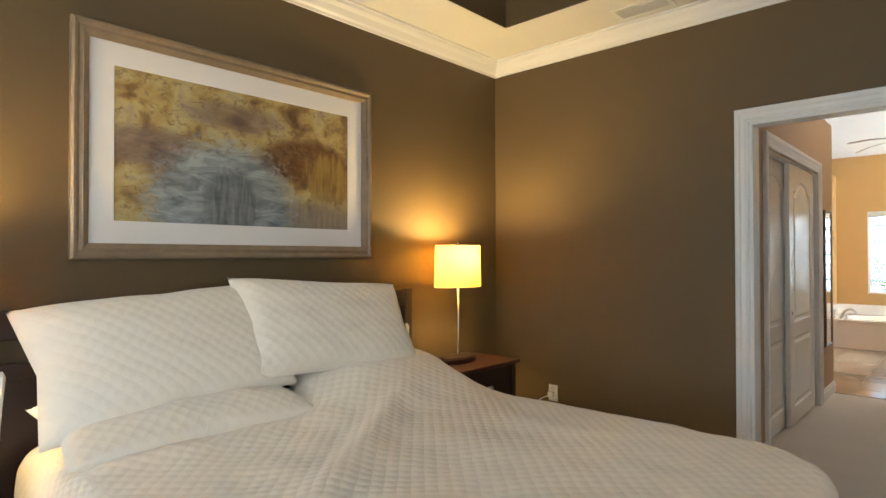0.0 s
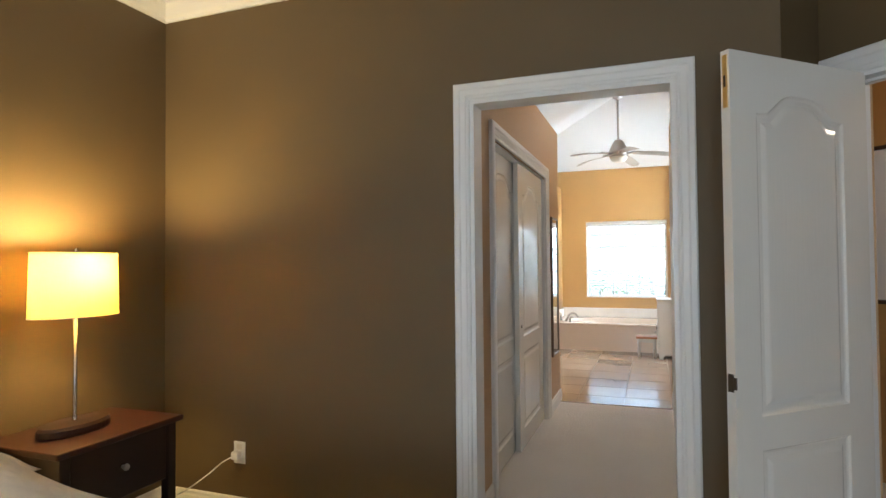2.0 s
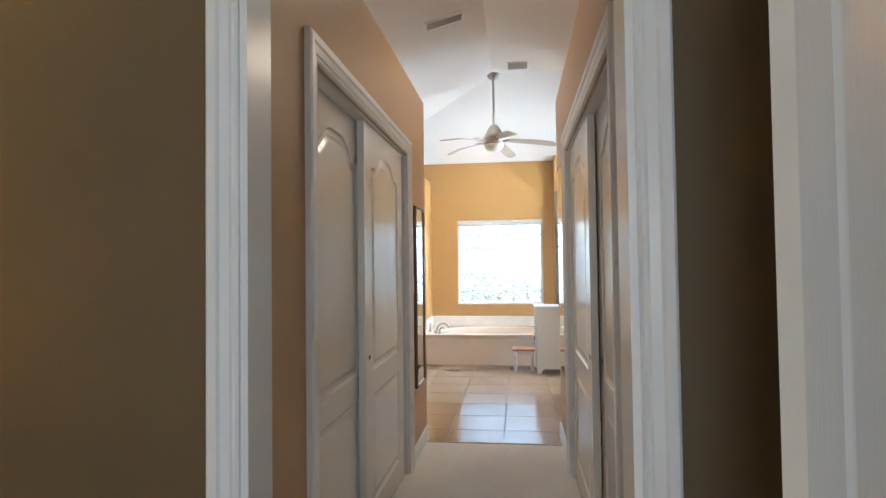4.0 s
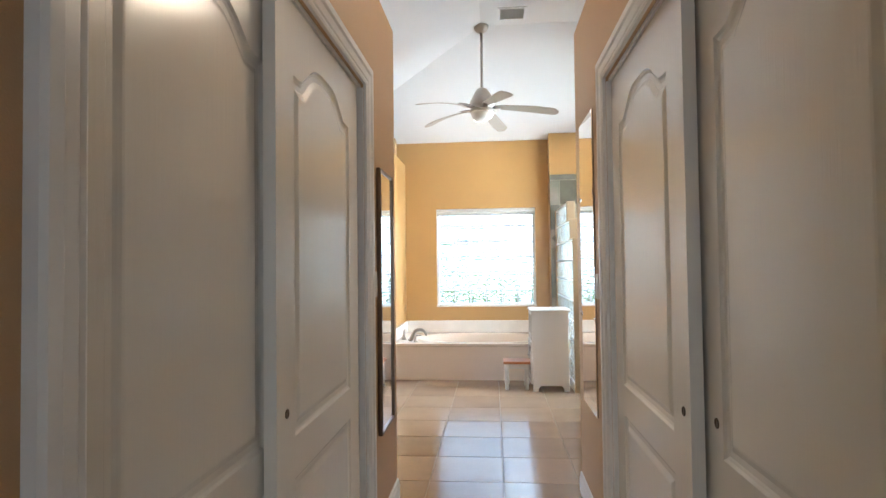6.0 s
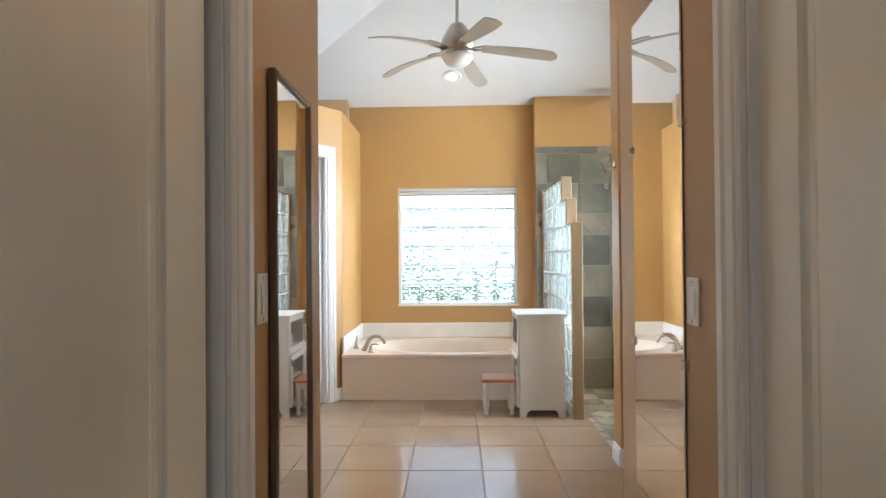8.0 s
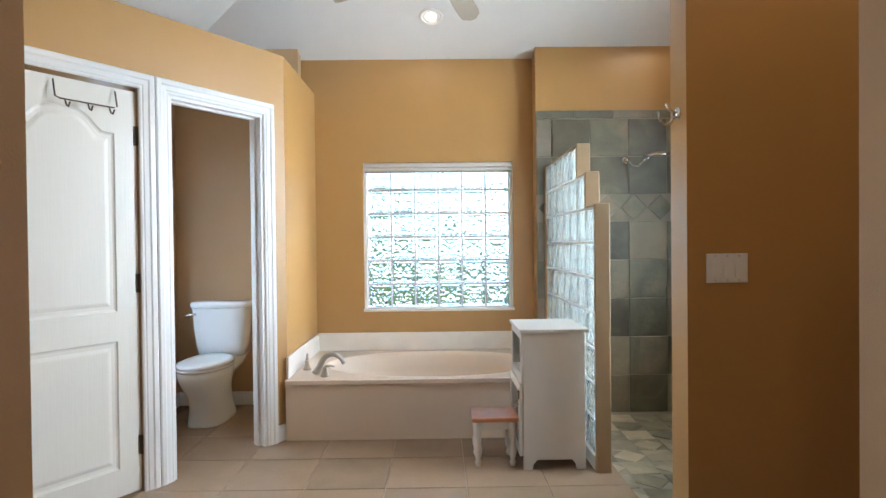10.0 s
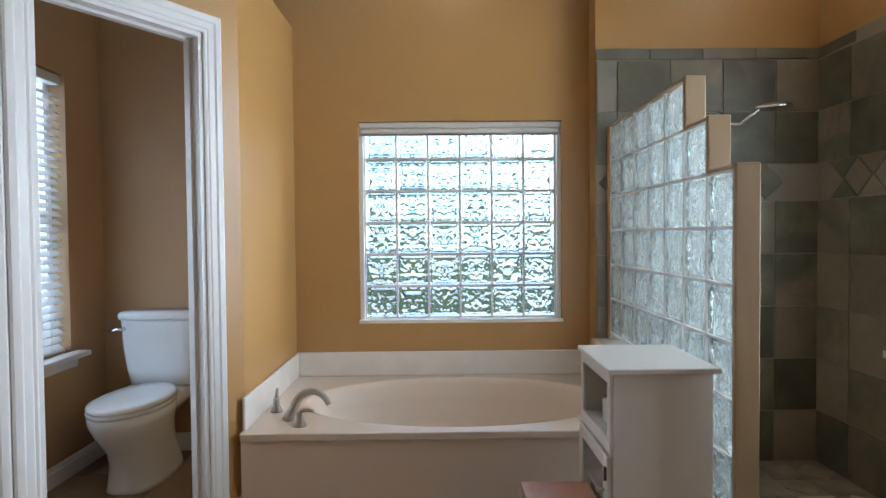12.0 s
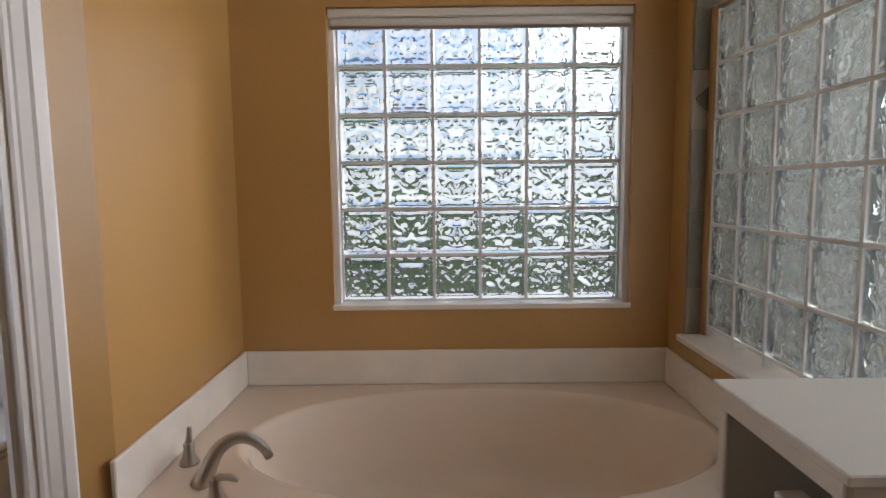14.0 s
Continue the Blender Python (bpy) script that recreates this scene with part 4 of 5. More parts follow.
part("rail", tube(bmesh.new(), [(-.14, 0, .03), (-.14, -.02, -.05), (-.12, -.025, -.06), (.12, -.025, -.06), (.14, -.02, -.05), (.14, 0, .03)], .004, 8), DARK, rack)
for x in (-.1, 0, .1):
    part("hook", tube(bmesh.new(), [(x, -.025, -.06), (x, -.04, -.09), (x, -.06, -.1), (x, -.075, -.08)], .004, 8), DARK, rack)

# closet sliding doors
pull_prof = [(.013, 0), (.013, .002), (.010, .003), (.009, .001), (.003, .001)]


def closet(name, m, total, group):
    """Opening of that width in the local xz plane; two leaves, the far one in front. x runs into the far end."""
    w = total / 2 + .06
    for k, (x0, y) in enumerate(((0.0, 0.062), (total - w - .043, 0.020))):
        thing = empty("sliding_closet_door", m @ pose(x0, y, 0.012))
        tagged(thing, "white two-panel sliding closet door with arched upper panel", "closet door", group)
        part("leaf", panel_door(bmesh.new(), w, 1.99, .034, [(.135, w - .14, .775, 1.785, .085), (.135, w - .14, .13, .66, 0)]), DOORW, thing)
        for px in ((.072,) if k else (w - .10,)):
            part("finger_pull", lathe(bmesh.new(), pull_prof, 20, pose(px, -.0, .852, 90)), DARK, thing, "small round dark brass finger pull", smooth=True)
    bm = bmesh.new()
    box(bm, 0, .012, 2.004, total, .10, 2.0185)
    box(bm, -.0, .001, 0, .012, .1, 2.004)
    box(bm, total - .012, .001, 0, total, .1, 2.004)
    bmesh.ops.transform(bm, matrix=m, verts=bm.verts[:])
    tagged(part("trim_closet_track", bm, WHITE, kind="structure"), "white closet lining and sliding track", "track")


closet("west", Matrix.Translation((HL, 3.988, 0)) @ Matrix.Rotation(radians(90), 4, "Z"), 1.66, "sliding closet doors")
closet_e = Matrix.Translation((HR, 5.69, 0)) @ Matrix.Rotation(radians(-90), 4, "Z")


def mirrored_closet(m, total, group):
    w = total / 2 + .02
    for k, (x0, y) in enumerate(((0.0, 0.020), (total - w, 0.062))):
        thing = empty("sliding_closet_door", m @ pose(x0, y, 0.012))
        tagged(thing, "white two-panel sliding closet door with arched upper panel", "closet door", group)
        part("leaf", panel_door(bmesh.new(), w, 1.99, .034, [(.135, w - .14, .775, 1.785, .085), (.135, w - .14, .13, .66, 0)]), DOORW, thing)
        part("finger_pull", lathe(bmesh.new(), pull_prof, 20, pose(w - .052 if k == 0 else .10, 0, .852, 90)), DARK, thing, "small round dark brass finger pull", smooth=True)
    bm = bmesh.new()
    box(bm, 0, .012, 2.004, total, .10, 2.0185)
    box(bm, 0, .001, 0, .012, .1, 2.004)
    box(bm, total - .012, .001, 0, total, .1, 2.004)
    bmesh.ops.transform(bm, matrix=m, verts=bm.verts[:])
    tagged(part("trim_closet_track", bm, WHITE, kind="structure"), "white closet lining and sliding track", "track")


mirrored_closet(closet_e, 1.73, "sliding closet doors")

# bedroom entry door, open
entry = empty("entry_door", Matrix.Translation((.445, 2.954, .01)) @ Matrix.Rotation(math.atan2(.671, .741), 4, "Z"))
tagged(entry, "open white two-panel bedroom door with brass bolt", "door")
part("leaf", panel_door(bmesh.new(), .704, 2.015, .035, [(.12, .57, .775, 1.81, .075), (.12, .57, .14, .66, 0)]), DOORW, entry)
part("flush_bolt", cube(-.0025, .008, 1.82, .002, .027, 2.0, bevel=.001), BRASS, entry, "brass flush bolt plate")
part("bolt_lever", cube(-.005, .013, 1.89, -.0026, .022, 1.93, bevel=.001), DARK, entry)
part("strike_plate", cube(-.0025, .006, .865, .002, .029, .925, bevel=.001), DARK, entry, "dark bronze strike plate")
part("strike_lip", cube(-.004, -.006, .875, .002, .006, .915, bevel=.001), DARK, entry, "dark bronze strike lip")

# ---------- hall: mirrors, switches ----------
ml = empty("wall_mirror", pose(HL, 5.89, 0.476))
tagged(ml, "tall narrow mirror in a dark bronze frame on the wall", "mirror")
mw, mh = 0.33, 1.235
FR = mat("mirror_frame", (0.16, 0.115, 0.08), 0.3, 0.6, vary=.2)
part("glass", cube(.008, .015, .015, .014, mw - .015, mh - .015), MIRROR, ml)
for a in ((0, 0, .017, mh), (mw - .017, 0, mw, mh), (.017, 0, mw - .017, .017), (.017, mh - .017, mw - .017, mh)):
    part("frame_rail", cube(.001, a[0], a[1], .022, a[2], a[3], bevel=.004), FR, ml)
mr = empty("wall_mirror", pose(HR, 5.995, 0.54))
tagged(mr, "tall narrow wall mirror with polished edges and chrome clips", "mirror")
part("glass", cube(-.008, 0, 0, -.002, .39, 1.44, bevel=.0025), MIRROR, mr)
part("backing", cube(-.0018, .002, .002, -.0004, .388, 1.438), DARK, mr)
for y, z in ((-.004, .45), (-.004, 1.05), (.394, .45), (.394, 1.05)):
    part("clip", cube(-.014, y - .012, z - .012, -.0004, y + .012, z + .012, bevel=.003), CHROME, mr)


def switch(name, m, gangs=1):
    s = empty(name, m)
    tagged(s, "white rocker light switch plate on the wall", "light switch", "light switches")
    w = .07 + .046 * (gangs - 1)
    part("plate", cube(-w / 2, -.006, -.057, w / 2, -.0002, .057, bevel=.003, seg=2), WHITE, s)
    for g in range(gangs):
        x = (g - (gangs - 1) / 2) * .046
        bm = bmesh.new()
        loft(bm, [[Vector((x - .016, y, z)) for y, z in ((-.005, -.033), (-.005, .033), (-.0075, .033), (-.0105, -.033))],
                  [Vector((x + .016, y, z)) for y, z in ((-.005, -.033), (-.005, .033), (-.0075, .033), (-.0105, -.033))]])
        part("rocker", bm, WHITE, s)
        for z in (-.047, .047):
            part("screw", lathe(bmesh.new(), [(.0032, 0), (.003, .0012)], 10, pose(x, -.006, z, 90)), NICKEL, s)
    return s


switch("light_switch", Matrix.Translation((HL, 5.842, 1.172)) @ Matrix.Rotation(radians(90), 4, "Z"))
switch("light_switch", Matrix.Translation((HR, 5.944, 1.15)) @ Matrix.Rotation(radians(-90), 4, "Z"))
switch("light_switch", pose(0.905, PY, 1.185), 3)

# robe hook on the pillar, shower head
hk = empty("robe_hook", pose(PX, 8.06, 1.80))
tagged(hk, "chrome double robe hook on the wall end", "hook")
part("plate", lathe(bmesh.new(), [(.026, 0), (.026, .004), (.018, .01), (.008, .014)], 20, pose(-.0003, 0, 0, 0, -90)), CHROME, hk, smooth=True)
part("hook", tube(bmesh.new(), [(-.01, 0, 0), (-.03, 0, -.035), (-.055, 0, -.045), (-.075, 0, -.02), (-.08, 0, .01)], [.007, .007, .006, .006, .007], 10), CHROME, hk, smooth=True)
part("upper_hook", tube(bmesh.new(), [(-.01, 0, 0), (-.035, 0, .015), (-.05, 0, .04)], [.006, .006, .007], 10), CHROME, hk, smooth=True)
shw = empty("shower_head", pose(1.315, SY - .016, 1.945))
tagged(shw, "chrome rain shower head on a curved arm", "shower head")
part("flange", lathe(bmesh.new(), [(.032, 0), (.03, .008), (.014, .014)], 20, pose(0, .008, 0, 90)), CHROME, shw, smooth=True)
part("arm", tube(bmesh.new(), [(0, 0, 0), (.015, -.05, -.02), (.03, -.09, -.06), (.06, -.13, -.065), (.09, -.17, -.03), (.125, -.205, .005)], .011, 12), CHROME, shw, smooth=True)
part("head", lathe(bmesh.new(), [(.012, .034), (.03, .026), (.10, .008), (.108, 0), (.104, -.008), (.02, -.01)], 32, pose(.17, -.23, .01, 6, -4)), CHROME, shw, smooth=True)


# ---------- ceiling fan, ceiling lights and vents ----------
def make_fan():
    f = empty("ceiling_fan", pose(-0.195, 8.6, 0))
    tagged(f, "brushed nickel ceiling fan with five curved blades", "ceiling fan")
    top = 3.487
    part("canopy", lathe(bmesh.new(), [(.07, top - .001), (.07, top - .02), (.055, top - .05), (.02, top - .07)], 28), NICKEL, f, smooth=True)
    part("downrod", lathe(bmesh.new(), [(.013, top - .06), (.013, 2.86)], 16), NICKEL, f, smooth=True)
    part("motor", lathe(bmesh.new(), [(.02, 2.90), (.045, 2.89), (.075, 2.85), (.11, 2.78), (.125, 2.74), (.125, 2.72), (.09, 2.70), (.10, 2.69)], 32), NICKEL, f, smooth=True)
    bowl = mat("frosted_bowl", (0.85, 0.80, 0.72), 0.35, vary=.02)
    part("light_ring", lathe(bmesh.new(), [(.10, 2.695), (.118, 2.69), (.118, 2.67), (.10, 2.665)], 32), NICKEL, f, smooth=True)
    part("light_bowl", lathe(bmesh.new(), [(.112, 2.672), (.108, 2.65), (.09, 2.62), (.06, 2.60), (.02, 2.592)], 32), bowl, f, smooth=True)
    blade_m = mat("blade_silver", (0.44, 0.37, 0.29), 0.35, 0.3, vary=.1)
    for a in range(0, 360, 72):
        m = pose(0, 0, 2.71, 0, 0, a - 3)
        rings = []
        for i in range(19):
            u = i / 18
            x = .17 + u * .53
            wdt = (.036 + .024 * math.sin(math.pi * min(1, u * 1.15) * .62)) * (1 if u < .9 else math.sqrt(max(.08, 1 - ((u - .9) / .104) ** 2)))
            z = .022 * math.sin(u * 2.4) - .075 * u
            sw = .05 * math.sin(u * 2.2)
            tilt = radians(-14)
            row = []
            for s, t in ((-1, -.003), (1, -.003), (1, .003), (-1, .003)):
                row.append(Vector((x, sw + s * wdt * math.cos(tilt), z + s * wdt * math.sin(tilt) + t)))
            rings.append(row)
        b = part("blade", loft(bmesh.new(), rings, m=m), blade_m, f, smooth=False)
        br = bmesh.new()
        for s in (-1, 1):
            tube(br, [(.09, s * .015, 0), (.14, s * .03, .002), (.2, s * .035, .008), (.26, s * .012 + .012, .012)], [.008, .007, .006, .005], 8)
        bmesh.ops.transform(br, matrix=m, verts=br.verts[:])
        part("blade_arm", br, NICKEL, b, smooth=True)
    return f


make_fan()


def can_light(x, y, energy, lit=True):
    z = ceiling_height(x, y)
    slope = -math.degrees(math.atan(0.34)) if z < 3.48 and y > 8.7 else 0
    c = empty("recessed_light", pose(x, y, z, slope))
    tagged(c, "lit round recessed ceiling light with a white trim", "ceiling light", "recessed lights")
    part("trim_ring", lathe(bmesh.new(), [(.068, -.001), (.085, -.002), (.09, -.008), (.085, -.014), (.066, -.012), (.066, -.004)], 32), WHITE, c, smooth=True)
    em = MATS.get("lamp_face") or mat("lamp_face", (0.9, 0.85, 0.75), 0.4, emit=(1.0, 0.80, 0.55), strength=14)
    part("baffle", lathe(bmesh.new(), [(.0655, -.004), (.06, -.006), (.03, -.003)], 28), WHITE, c, smooth=True)
    part("bulb", lathe(bmesh.new(), [(.038, -.004), (.036, -.014), (.025, -.022), (.01, -.025)], 24), em, c, smooth=True)
    lamp("recessed_lamp", "SPOT", pose(x, y, z - .05), energy, (1, .80, .56), .05).data.spot_size = radians(150)


can_light(-0.245, 10.07, 3)
can_light(1.62, 9.68, 12)
can_light(1.2, 7.5, 50)
# unseen extra fixture, added to brighten the closet hall
can_light(-0.15, 5.7, 30)


VENT_BACK = mat("vent_shadow", (0.66, 0.64, 0.60), 0.8)


def vent(name, m, w, d, n, label):
    v = empty(name, m)
    tagged(v, label, "air vent")
    bm = bmesh.new()
    for a, b, c, e in holed(-w / 2, w / 2, -d / 2, d / 2, [(-w / 2 + .025, w / 2 - .025, -d / 2 + .025, d / 2 - .025)]):
        box(bm, a, c, -.008, b, e, -.001)
    part("frame", bm, WHITE, v)
    part("backing", cube(-w / 2 + .02, -d / 2 + .02, -.0009, w / 2 - .02, d / 2 - .02, -.0004), VENT_BACK, v)
    for k in range(n):
        y = -d / 2 + .03 + (d - .06) * (k + .5) / n
        s = part("slat", cube(-w / 2 + .024, -.006, -.001, w / 2 - .024, .006, .001), WHITE, v)
        s.matrix_basis = pose(0, y, -.006, 35)


vent("ceiling_vent", pose(-1.08, 3.07, CZ), .34, .17, 8, "white metal air vent in the bedroom ceiling")
vent("ceiling_vent", pose(-0.54, 6.86, 3.381) @ pose(0, 0, 0, 0, -17.2) @ pose(0, 0, 0, 0, 0, 8), .36, .17, 8, "white metal air vent in the bathroom ceiling")
vent("ceiling_vent", pose(0.083, 8.36, 3.487), .26, .26, 10, "white square air vent in the bathroom ceiling")


# ---------- bedroom ----------
def quilt_mat():
    m = mat("cream_quilt_tufted", (0.78, 0.71, 0.60), 0.9, vary=0.04, grain=0.04, sheen=0.3)
    nt = m.node_tree
    b = nt.nodes["Principled BSDF"]
    co = nt.nodes.new("ShaderNodeTexCoord")
    rot = nt.nodes.new("ShaderNodeMapping")
    rot.inputs["Rotation"].default_value = (0, 0, radians(45))
    rot.inputs["Scale"].default_value = (25, 25, 25)
    nt.links.new(co.outputs["UV"], rot.inputs["Vector"])
    v = nt.nodes.new("ShaderNodeTexVoronoi")
    v.inputs["Randomness"].default_value = 0.12
    v.inputs["Scale"].default_value = 1.0
    nt.links.new(rot.outputs[0], v.inputs["Vector"])
    n = nt.nodes.new("ShaderNodeTexNoise")
    n.inputs["Scale"].default_value = 260
    nt.links.new(co.outputs["Object"], n.inputs["Vector"])
    ma = nt.nodes.new("ShaderNodeMath"); ma.operation = "MULTIPLY_ADD"
    ma.inputs[1].default_value = 0.12
    nt.links.new(n.outputs[0], ma.inputs[0])
    nt.links.new(v.outputs["Distance"], ma.inputs[2])
    bp = nt.nodes.new("ShaderNodeBump")
    bp.invert = True
    bp.inputs["Strength"].default_value = 0.38
    bp.inputs["Distance"].default_value = 0.012
    nt.links.new(ma.outputs[0], bp.inputs["Height"])
    nt.links.new(bp.outputs[0], b.inputs["Normal"])
    return m


QUILT = quilt_mat()


def uv_from(me, fn):
    uv = me.uv_layers.new(name="UVMap")
    for l in me.loops:
        uv.data[l.index].uv = fn(me.vertices[l.vertex_index].co)


def smoothstep(a, b, x):
    t = max(0.0, min(1.0, (x - a) / (b - a)))
    return t * t * (3 - 2 * t)


BY0, BY1, BX0, BX1 = 0.27, 2.21, HX + 0.10, 0.035


def make_bed():
    bed = empty("bed", pose(HX, 0, 0))
    tagged(bed, "king bed with a dark wooden headboard and cream quilt", "bed")
    inv = bed.matrix_world.inverted()

    def add(name, bm, m, lab="", smooth=False):
        o = part(name, bm, m, bed, lab, smooth)
        o.matrix_parent_inverse = inv
        return o
    # headboard: posts, rails and slats
    x0 = HX + .025
    for y in (0.16, 2.275):
        add("post", cube(x0, y, 0, x0 + .05, y + .06, 1.10, bevel=.006), ESPRESSO)
    add("top_rail", cube(x0 + .004, .22, 0.99, x0 + .046, 2.275, 1.095, bevel=.006), ESPRESSO)
    add("lower_rail", cube(x0 + .006, .22, 0.83, x0 + .042, 2.275, 0.90, bevel=.005), ESPRESSO)
    add("panel", cube(x0 + .012, .22, 0.25, x0 + .034, 2.275, 0.83), ESPRESSO)
    for k in range(7):
        y = .22 + (2.055) * (k + .5) / 7
        add("slat", cube(x0 + .014, y - .035, .90, x0 + .034, y + .035, .99), ESPRESSO)
    add("side_rail", cube(BX0, BY1 - .07, .18, BX1 - .1, BY1 - .045, .36, bevel=.004), ESPRESSO)
    add("side_rail", cube(BX0, BY0 + .045, .18, BX1 - .1, BY0 + .07, .36, bevel=.004), ESPRESSO)
    for x in (BX0 + .1, BX1 - .2):
        for y in (BY0 + .1, BY1 - .16):
            add("leg", cube(x, y, 0, x + .06, y + .06, .18), ESPRESSO)
    add("mattress", cube(BX0, BY0 + .06, .20, BX1 - .06, BY1 - .06, .565, bevel=.05, seg=3), LINEN)
    return bed


make_bed()


def make_comforter():
    nx, ny = 110, 130
    bm = bmesh.new()
    L = BX1 - (HX + .42)
    over = 0.34
    grid = []
    for i in range(nx + 1):
        s = -0.28 + (L + over + .26) * i / nx            # along the bed, from under the pillows to over the foot
        row = []
        for j in range(ny + 1):
            t = -over + (BY1 - BY0 + 2 * over) * j / ny
            x, y, z = HX + .42 + s, BY0 + t, 0.605
            # crown of the made bed, folds towards the pillows
            z += 0.03 * math.sin(math.pi * max(0, min(1, t / (BY1 - BY0)))) ** .6
            z += 0.15 * smoothstep(.62, .05, s) * smoothstep(-.26, .02, s) * smoothstep(.0, .4, t) * smoothstep(1.98, 1.7, t) * (0.08 + 1.08 * smoothstep(.72, 1.35, t))
            z += 0.018 * noise.noise(Vector((x * 2.1, y * 2.1, 3))) + 0.010 * noise.noise(Vector((x * 6, y * 6, 9)))
            z += 0.025 * math.exp(-((s - .22 - .1 * math.sin(t * 2.2)) / .05) ** 2) * (0.5 + noise.noise(Vector((t * 2, 0, 5))))
            z += 0.034 * math.exp(-(((s - .5) * .8 + (t - 1.1) * .55) / .06) ** 2) * smoothstep(0.2, .5, s) * smoothstep(1.2, .7, s)
            # drops over the sides and the rounded foot
            r, R, W = 0.09, 0.34, BY1 - BY0
            px = s - (L - R)
            py = t - (W - R) if t > W - R else t - R if t < R else 0.0
            if px > 0 and py != 0:
                rho = math.hypot(px, py)
                d, ux, uy, ox, oy = rho - R, px / rho, py / rho, L - R, (W - R if py > 0 else R)
                base = R
            elif abs(t - W / 2) - W / 2 > s - L:
                d, ux, uy, ox, oy, base = abs(t - W / 2) - W / 2, 0, math.copysign(1, t - W / 2), s, W / 2, W / 2
            else:
                d, ux, uy, ox, oy, base = s - L, 1, 0, 0, t, L
            e = d + r
            if e > 0:
                a = min(e / r, math.pi / 2)
                out, dn = r * math.sin(a), r * (1 - math.cos(a))
                if e / r > math.pi / 2:
                    ex = e - r * math.pi / 2
                    dn += ex
                    out += 0.06 * ex + 0.015 * math.sin((x + y) * 9) * min(1, ex * 6)
                z -= dn
                x = HX + .42 + ox + ux * (base - r + out)
                y = BY0 + oy + uy * (base - r + out)
            row.append(bm.verts.new((x, y, max(z, .16))))
        grid.append(row)
    for a, b in zip(grid, grid[1:]):
        for j in range(ny):
            bm.faces.new((a[j], a[j + 1], b[j + 1], b[j]))
    o = part("comforter", bm, QUILT, None, smooth=True)
    uv_from(o.data, lambda c: (c.x, c.y + (c.z if abs(c.y - 1.24) > .9 else 0)))
    sm = o.modifiers.new("thickness", "SOLIDIFY")
    sm.thickness = 0.03
    sm.offset = -1
    return tagged(o, "cream tufted comforter spread over the bed", "comforter")


make_comforter()


def pillow(name, m, w, h, t, label, seed=0, sag=0.0):
    n = 40
    bm = bmesh.new()
    sides = []
    for sgn in (1, -1):
        g = []
        for i in range(n + 1):
            row = []
            for j in range(n + 1):
                u, v = 2 * i / n - 1, 2 * j / n - 1
                e = (max(0, 1 - abs(u) ** 3) * max(0, 1 - abs(v) ** 3)) ** .5
                pin = 1 - 0.12 * (1 - abs(u)) * abs(v) ** 3
                pv = 1 - 0.09 * (1 - abs(v)) * abs(u) ** 3
                x, y = u * w / 2 * pv, v * h / 2 * pin
                z = sgn * t / 2 * e + sgn * .012 * e * noise.noise(Vector((u * 3 + seed, v * 3, seed * 1.7))) - sag * (u * u) * .5
                row.append(bm.verts.new((x, y, z)))
            g.append(row)
        for a, b in zip(g, g[1:]):
            for j in range(n):
                bm.faces.new((a[j], a[j + 1], b[j + 1], b[j]) if sgn > 0 else (a[j], b[j], b[j + 1], a[j + 1]))
    bmesh.ops.remove_doubles(bm, verts=bm.verts[:], dist=1e-5)
    o = part(name, bm, QUILT, None, smooth=True)
    uv_from(o.data, lambda c: (c.x, c.y))
    o.matrix_world = m
    return tagged(o, label, "pillow", "bed pillows")


# local x of a pillow runs along the headboard, y up its face
def lean(x, y, z, tilt, turn=0, spin=0):
    return Matrix.Translation((x, y, z)) @ Matrix.Rotation(radians(90 + turn), 4, "Z") @ Matrix.Rotation(radians(tilt), 4, "X") @ Matrix.Rotation(radians(spin), 4, "Z")


pillow("pillow", lean(-1.97, 1.475, .965, 57, -3, -4.5), .94, .50, .24, "cream quilted sham pillow leaning in front of another", 1)
pillow("pillow", lean(-2.03, .745, .93, 55, 0, 4), 1.0, .54, .25, "cream quilted sham pillow leaning on the headboard", 2, .05)
pillow("pillow", lean(HX + .42, .76, .70, 12, 0, 1), .94, .50, .15, "cream pillow lying flat under a sham", 3)
pillow("pillow", lean(HX + .42, 1.70, .70, 12, 0, 0), .92, .48, .14, "cream pillow lying flat under a sham", 4)


def make_nightstand():
    x0, x1, y0, y1, h = HX + .015, -1.885, 2.345, 2.955, .615
    nst = empty("nightstand", pose(x0, y0, 0))
    tagged(nst, "dark cherry wooden nightstand with a drawer", "nightstand")
    w, d = x1 - x0, y1 - y0
    part("top", cube(0, 0, h - .025, w, d, h, bevel=.005, seg=2), CHERRY, nst, "polished reddish cherry top")
    for x in (.02, w - .065):
        for y in (.025, d - .07):
            part("leg", cube(x, y, 0, x + .045, y + .045, h - .026, bevel=.003), ESPRESSO, nst)
    part("side_panel", cube(.066, .032, .33, w - .066, .05, h - .026), ESPRESSO, nst)
    part("side_panel", cube(.066, d - .05, .33, w - .066, d - .032, h - .026), ESPRESSO, nst)
    part("back_panel", cube(.025, .071, .33, .04, d - .071, h - .026), ESPRESSO, nst)
    dr = part("drawer_front", cube(w - .05, .074, .34, w - .028, d - .074, h - .03, bevel=.003), ESPRESSO, nst)
    part("knob", lathe(bmesh.new(), [(.008, 0), (.007, .012), (.015, .02), (.012, .028)], 16, pose(w - .028, d / 2, .47, 0, 90)), NICKEL, dr, smooth=True)
    part("shelf", cube(.03, .03, .14, w - .03, d - .03, .16, bevel=.003), ESPRESSO, nst)
    return nst


stand = make_nightstand()
copy_thing(stand, pose(HX + .015, -.475, 0))

